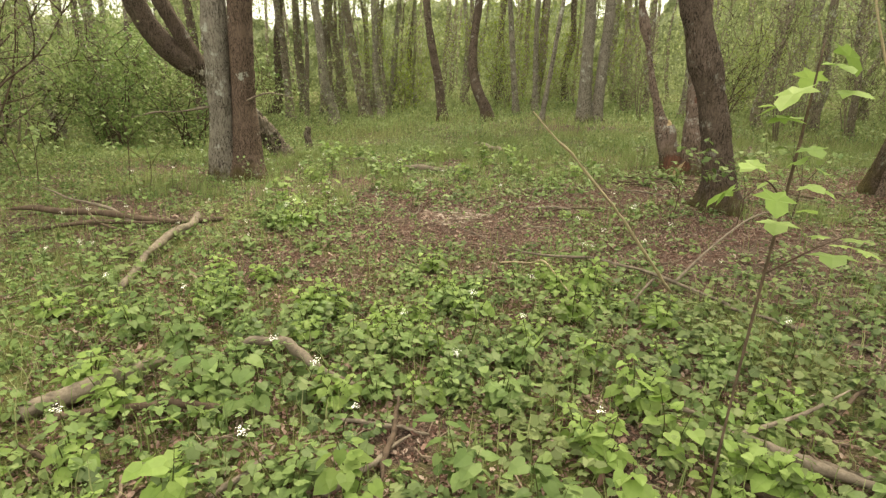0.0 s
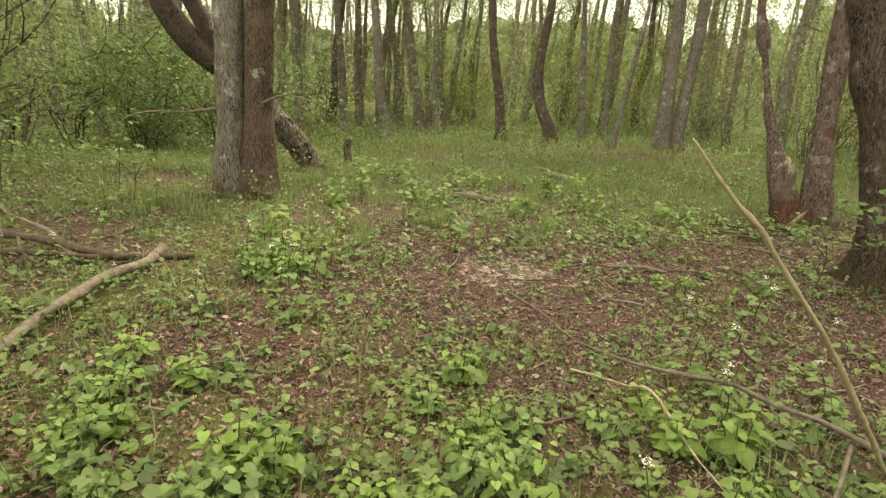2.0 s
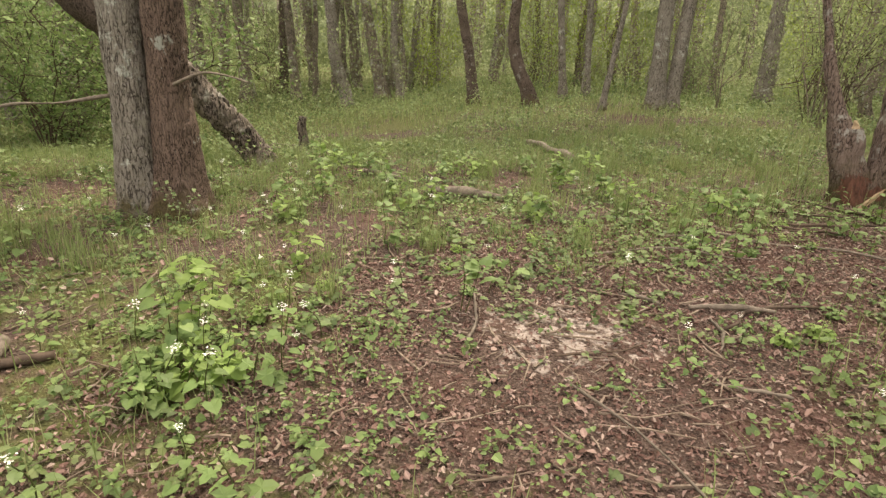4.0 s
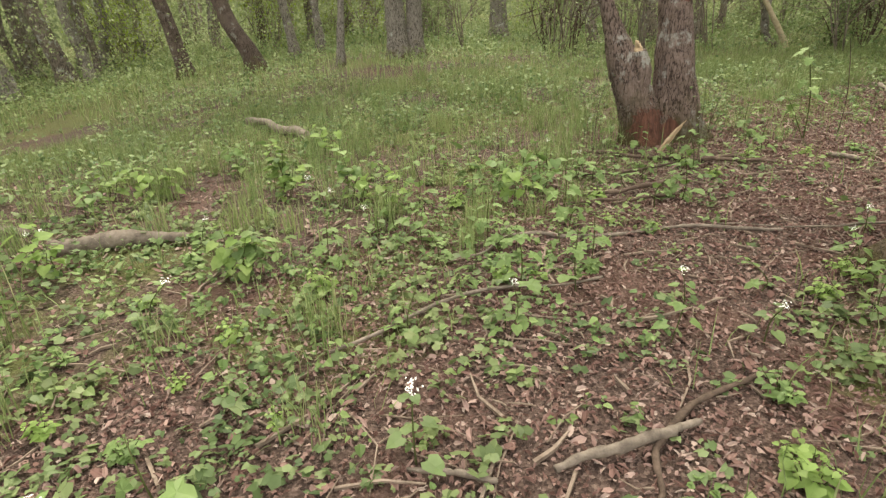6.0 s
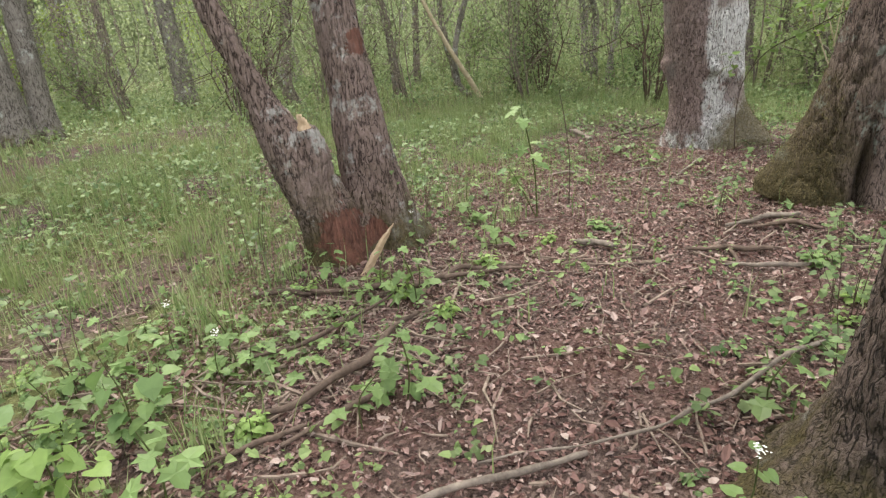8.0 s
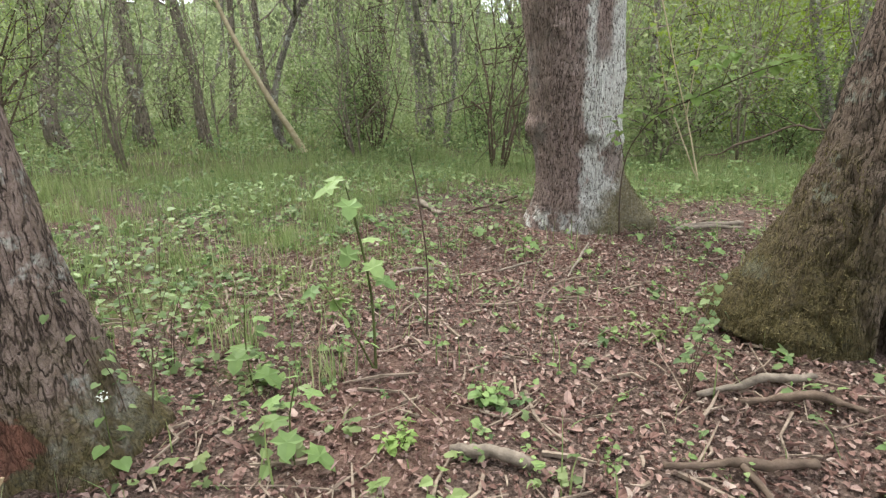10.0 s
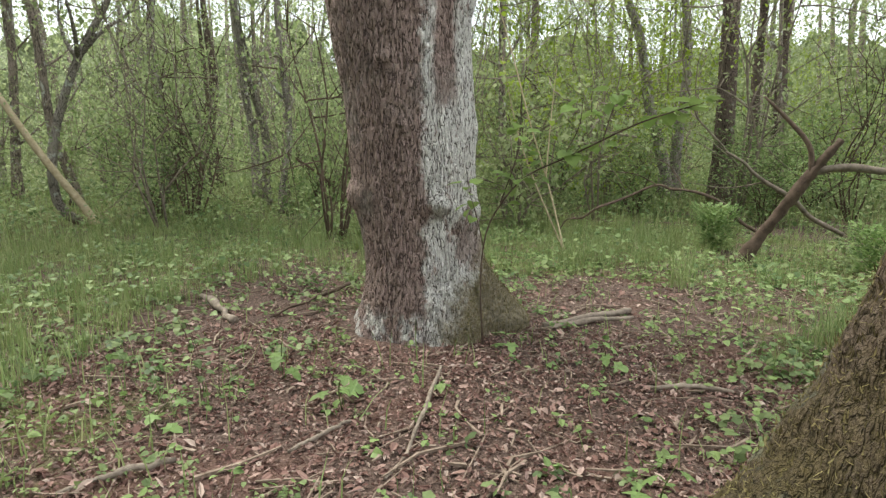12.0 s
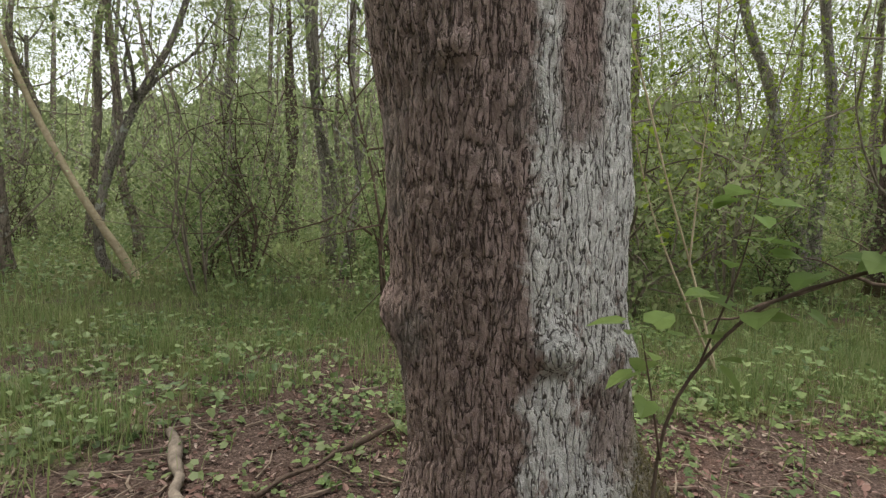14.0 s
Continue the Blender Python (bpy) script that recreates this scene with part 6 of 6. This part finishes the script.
def grass():
    r = np.random.default_rng(52)
    base = tagged(new("grass"), "thin pale green woodland grass", "grass", kind="stuff")
    x1, y1 = clear(*chosen(210000, (-9, 17, -6.5, 13), lambda x, y: 0.72 * grass_density(x, y), r))
    v, f = scattered(BLADE, BLADE_F, np.stack([x1, y1, land(x1, y1) - 0.01], 1), r.random(len(x1)) * 6.283, r.normal(0, 0.25, len(x1)), np.stack([0.005 + 0.005 * r.random(len(x1)), 0.22 + 0.1 * r.random(len(x1)), 0.1 + 0.24 * r.random(len(x1)) ** 1.3], 1))
    part("near_blades", mesh_of("near_blades", v, f, GRASS, False), base)
    cx, cy = clear(*chosen(700, (-6, 17, 2.5, 12.5), lambda x, y: 0.75 * (bareness(x, y) < 0.3) * (np.min([np.hypot(x - p, y - q) for p, q in NEAR_PATH], axis=0) > 1.3), r))
    k = 48
    tx, ty = np.repeat(cx, k) + r.normal(0, 0.07, len(cx) * k), np.repeat(cy, k) + r.normal(0, 0.07, len(cx) * k)
    high = np.repeat(0.22 + 0.26 * r.random(len(cx)), k) * (0.6 + 0.5 * r.random(len(tx)))
    v, f = scattered(BLADE, BLADE_F, np.stack([tx, ty, land(tx, ty) - 0.01], 1), r.random(len(tx)) * 6.283, r.normal(0, 0.22, len(tx)), np.stack([0.005 + 0.004 * r.random(len(tx)), 0.8 * high, high], 1))
    part("tufts", mesh_of("tufts", v, f, GRASS, False), base)
    n = 75000
    a, d = r.random(n) * 6.283, 8 + 34 * r.random(n) ** 0.9
    x, y = 4 + d * np.cos(a), 4 + d * np.sin(a)
    k = ((x < -9) | (x > 17) | (y < -6.5) | (y > 13)) & (noise2(x, y, 0.45, 41) + 0.4 * noise2(x, y, 1.8, 42) > 0.5) & ((y > -12))
    x, y, d = x[k], y[k], d[k]
    n = len(x)
    v, f = scattered(BLADE, BLADE_F, np.stack([x, y, land(x, y) - 0.02], 1), r.random(n) * 6.283, r.normal(0, 0.25, n), np.stack([0.007 + 0.0008 * d, 0.2 + 0.2 * r.random(n), 0.2 + 0.3 * r.random(n)], 1))
    part("far_blades", mesh_of("far_blades", v, f, GRASS, False), base)


def undergrowth():
    """The knee-high green between the farther trees, leaf by leaf."""
    r = np.random.default_rng(53)
    n = 230000
    a, d = r.random(n) * 6.283, 5 + 34 * r.random(n)
    x, y = 4 + d * np.cos(a), 4 + d * np.sin(a)
    near = np.min([np.hypot(x - p, y - q) for p, q in NEAR_PATH], axis=0)
    clump = 0.6 * noise2(x, y, 0.5, 61) + 0.4 * noise2(x, y, 1.3, 62)
    k = (near > np.where((x > 11.5) | (y > 7.5), 3.0, 6.5)) & (bareness(x, y) < 0.25) & (clump > 0.4 + 0.1 * r.random(n))
    x, y, d, clump = x[k], y[k], d[k], clump[k]
    n = len(x)
    z = land(x, y) + (0.05 + 1.5 * (clump - 0.42)) * r.random(n) * (1 + d / 40)
    v, f = scattered(SMALL, SMALL_F, np.stack([x, y, z], 1), r.random(n) * 6.283, r.normal(-0.2, 0.5, n), (0.036 + 0.0024 * d) * (0.6 + 0.8 * r.random(n)))
    base = tagged(new("undergrowth"), "knee-high green undergrowth between the trees", "undergrowth", kind="stuff")
    part("leaves", mesh_of("leaves", v, f, LEAF_LOW, False), base)


def leaf_litter():
    r = np.random.default_rng(54)
    x, y = clear(*chosen(80000, (-7, 15, -6, 10.5), lambda x, y: (0.6 + 0.4 * bareness(x, y)) * (1 - 0.7 * sandiness(x, y)), r))
    n = len(x)
    v, f = scattered(DEAD, DEAD_F, np.stack([x, y, land(x, y) + 0.004 + 0.012 * r.random(n)], 1), r.random(n) * 6.283, r.normal(0, 0.3, n), np.stack([0.018 + 0.05 * r.random(n) ** 1.8, 0.022 + 0.06 * r.random(n) ** 1.7, 0.025 + 0.08 * r.random(n)], 1), r.normal(0, 0.3, n))
    x, y = clear(*chosen(330000, (-3, 12.5, -4.5, 8.5), lambda x, y: 0.75 * (1 - 0.75 * sandiness(x, y)) * (np.min([np.hypot(x - p, y - q) for p, q in NEAR_PATH], axis=0) < 2.6), r))
    n = len(x)
    v2, f2 = scattered(DEAD, DEAD_F, np.stack([x, y, land(x, y) + 0.003 + 0.014 * r.random(n)], 1), r.random(n) * 6.283, r.normal(0, 0.4, n), np.stack([0.01 + 0.03 * r.random(n) ** 1.8, 0.014 + 0.04 * r.random(n) ** 1.7, 0.02 + 0.09 * r.random(n)], 1), r.normal(0, 0.4, n))
    base = tagged(new("leaf_litter"), "dead brown and pinkish leaves strewn on the floor", "dead leaves", kind="stuff")
    part("leaves", mesh_of("leaves", v, f, LITTER, False), base)
    part("crumbled_leaves", mesh_of("crumbled_leaves", v2, f2, LITTER, False), base)


def twigs():
    r = np.random.default_rng(55)
    x, y = clear(*chosen(9000, (-6, 14, -6, 9), lambda x, y: 0.5 + 0.5 * bareness(x, y), r))
    heap = np.stack([4.6 + 0.9 * r.normal(0, 1, 260), 5.75 + 0.35 * r.normal(0, 1, 260)], 1)
    x, y = np.r_[x, heap[:, 0]], np.r_[y, heap[:, 1]]
    bits = []
    for a, b in zip(x, y):
        w, l = r.random() * 6.283, 0.08 + 0.45 * r.random() ** 2.5
        dx, dy = math.cos(w) * l, math.sin(w) * l
        q = 0.003 + 0.006 * r.random() ** 2
        bits.append((a, b, dx, dy, q, r.normal(0, 0.15), r.random()))
    t = np.array(bits)
    n = len(t)
    s = np.array([[-1, -1], [1, -1], [1, 1], [-1, 1]])
    vs = []
    for u, k in ((0, 1.0), (0.5, 0.85), (1, 0.4)):
        cx = t[:, 0] + t[:, 2] * u - t[:, 3] * t[:, 5] * math.sin(math.pi * u)
        cy = t[:, 1] + t[:, 3] * u + t[:, 2] * t[:, 5] * math.sin(math.pi * u)
        cz = land(cx, cy) + 0.012 + 0.03 * t[:, 6] * u
        nl = np.hypot(t[:, 2], t[:, 3])
        for e, g2 in s:
            vs.append(np.stack([cx - t[:, 3] / nl * t[:, 4] * k * e, cy + t[:, 2] / nl * t[:, 4] * k * e, cz + t[:, 4] * k * g2], 1))
    v = np.stack(vs, 1).reshape(-1, 3)
    fq = np.array([[i + j, i + (j + 1) % 4, i + 4 + (j + 1) % 4, i + 4 + j] for i in (0, 4) for j in range(4)] + [[8, 9, 10, 11]])
    f = (fq[None] + (np.arange(n) * 12)[:, None, None]).reshape(-1, 4)
    base = tagged(new("twigs"), "small dead twigs strewn over the leaf litter", "twigs", kind="stuff")
    part("pieces", mesh_of("pieces", v, f, TWIG, False), base)


def fern_tuft(x, y, s, label):
    r = np.random.default_rng(int(x * 10))
    base = new("leaf_tuft")
    base.location = (x, y, at_land(x, y))
    tagged(base, label, "plant")
    n = 900
    a = r.random(n) * 6.283
    h = r.random(n) ** 0.7
    rad = 0.36 * np.sqrt(r.random(n)) * (0.5 + h * 0.6)
    p = np.stack([rad * np.cos(a), rad * np.sin(a), 0.05 + 0.75 * h], 1) * s
    v, f = scattered(LEAF4, LEAF4_F, p, a - 1.57 + r.normal(0, 0.4, n), 0.5 + 0.3 * r.normal(0, 1, n), 0.085 * s * (0.6 + 0.7 * r.random(n)))
    tagged(part("leaves", mesh_of("leaves", v, f, LEAF_BIG, False), base), kind="stuff")


fern_tuft(14.8, 2.95, 0.8, "dense tuft of bright green leaves standing in grass")
fern_tuft(13.4, 1.7, 0.7, "small tuft of bright green leaves standing in grass")
low_herbs()
grass()
undergrowth()
leaf_litter()
twigs()
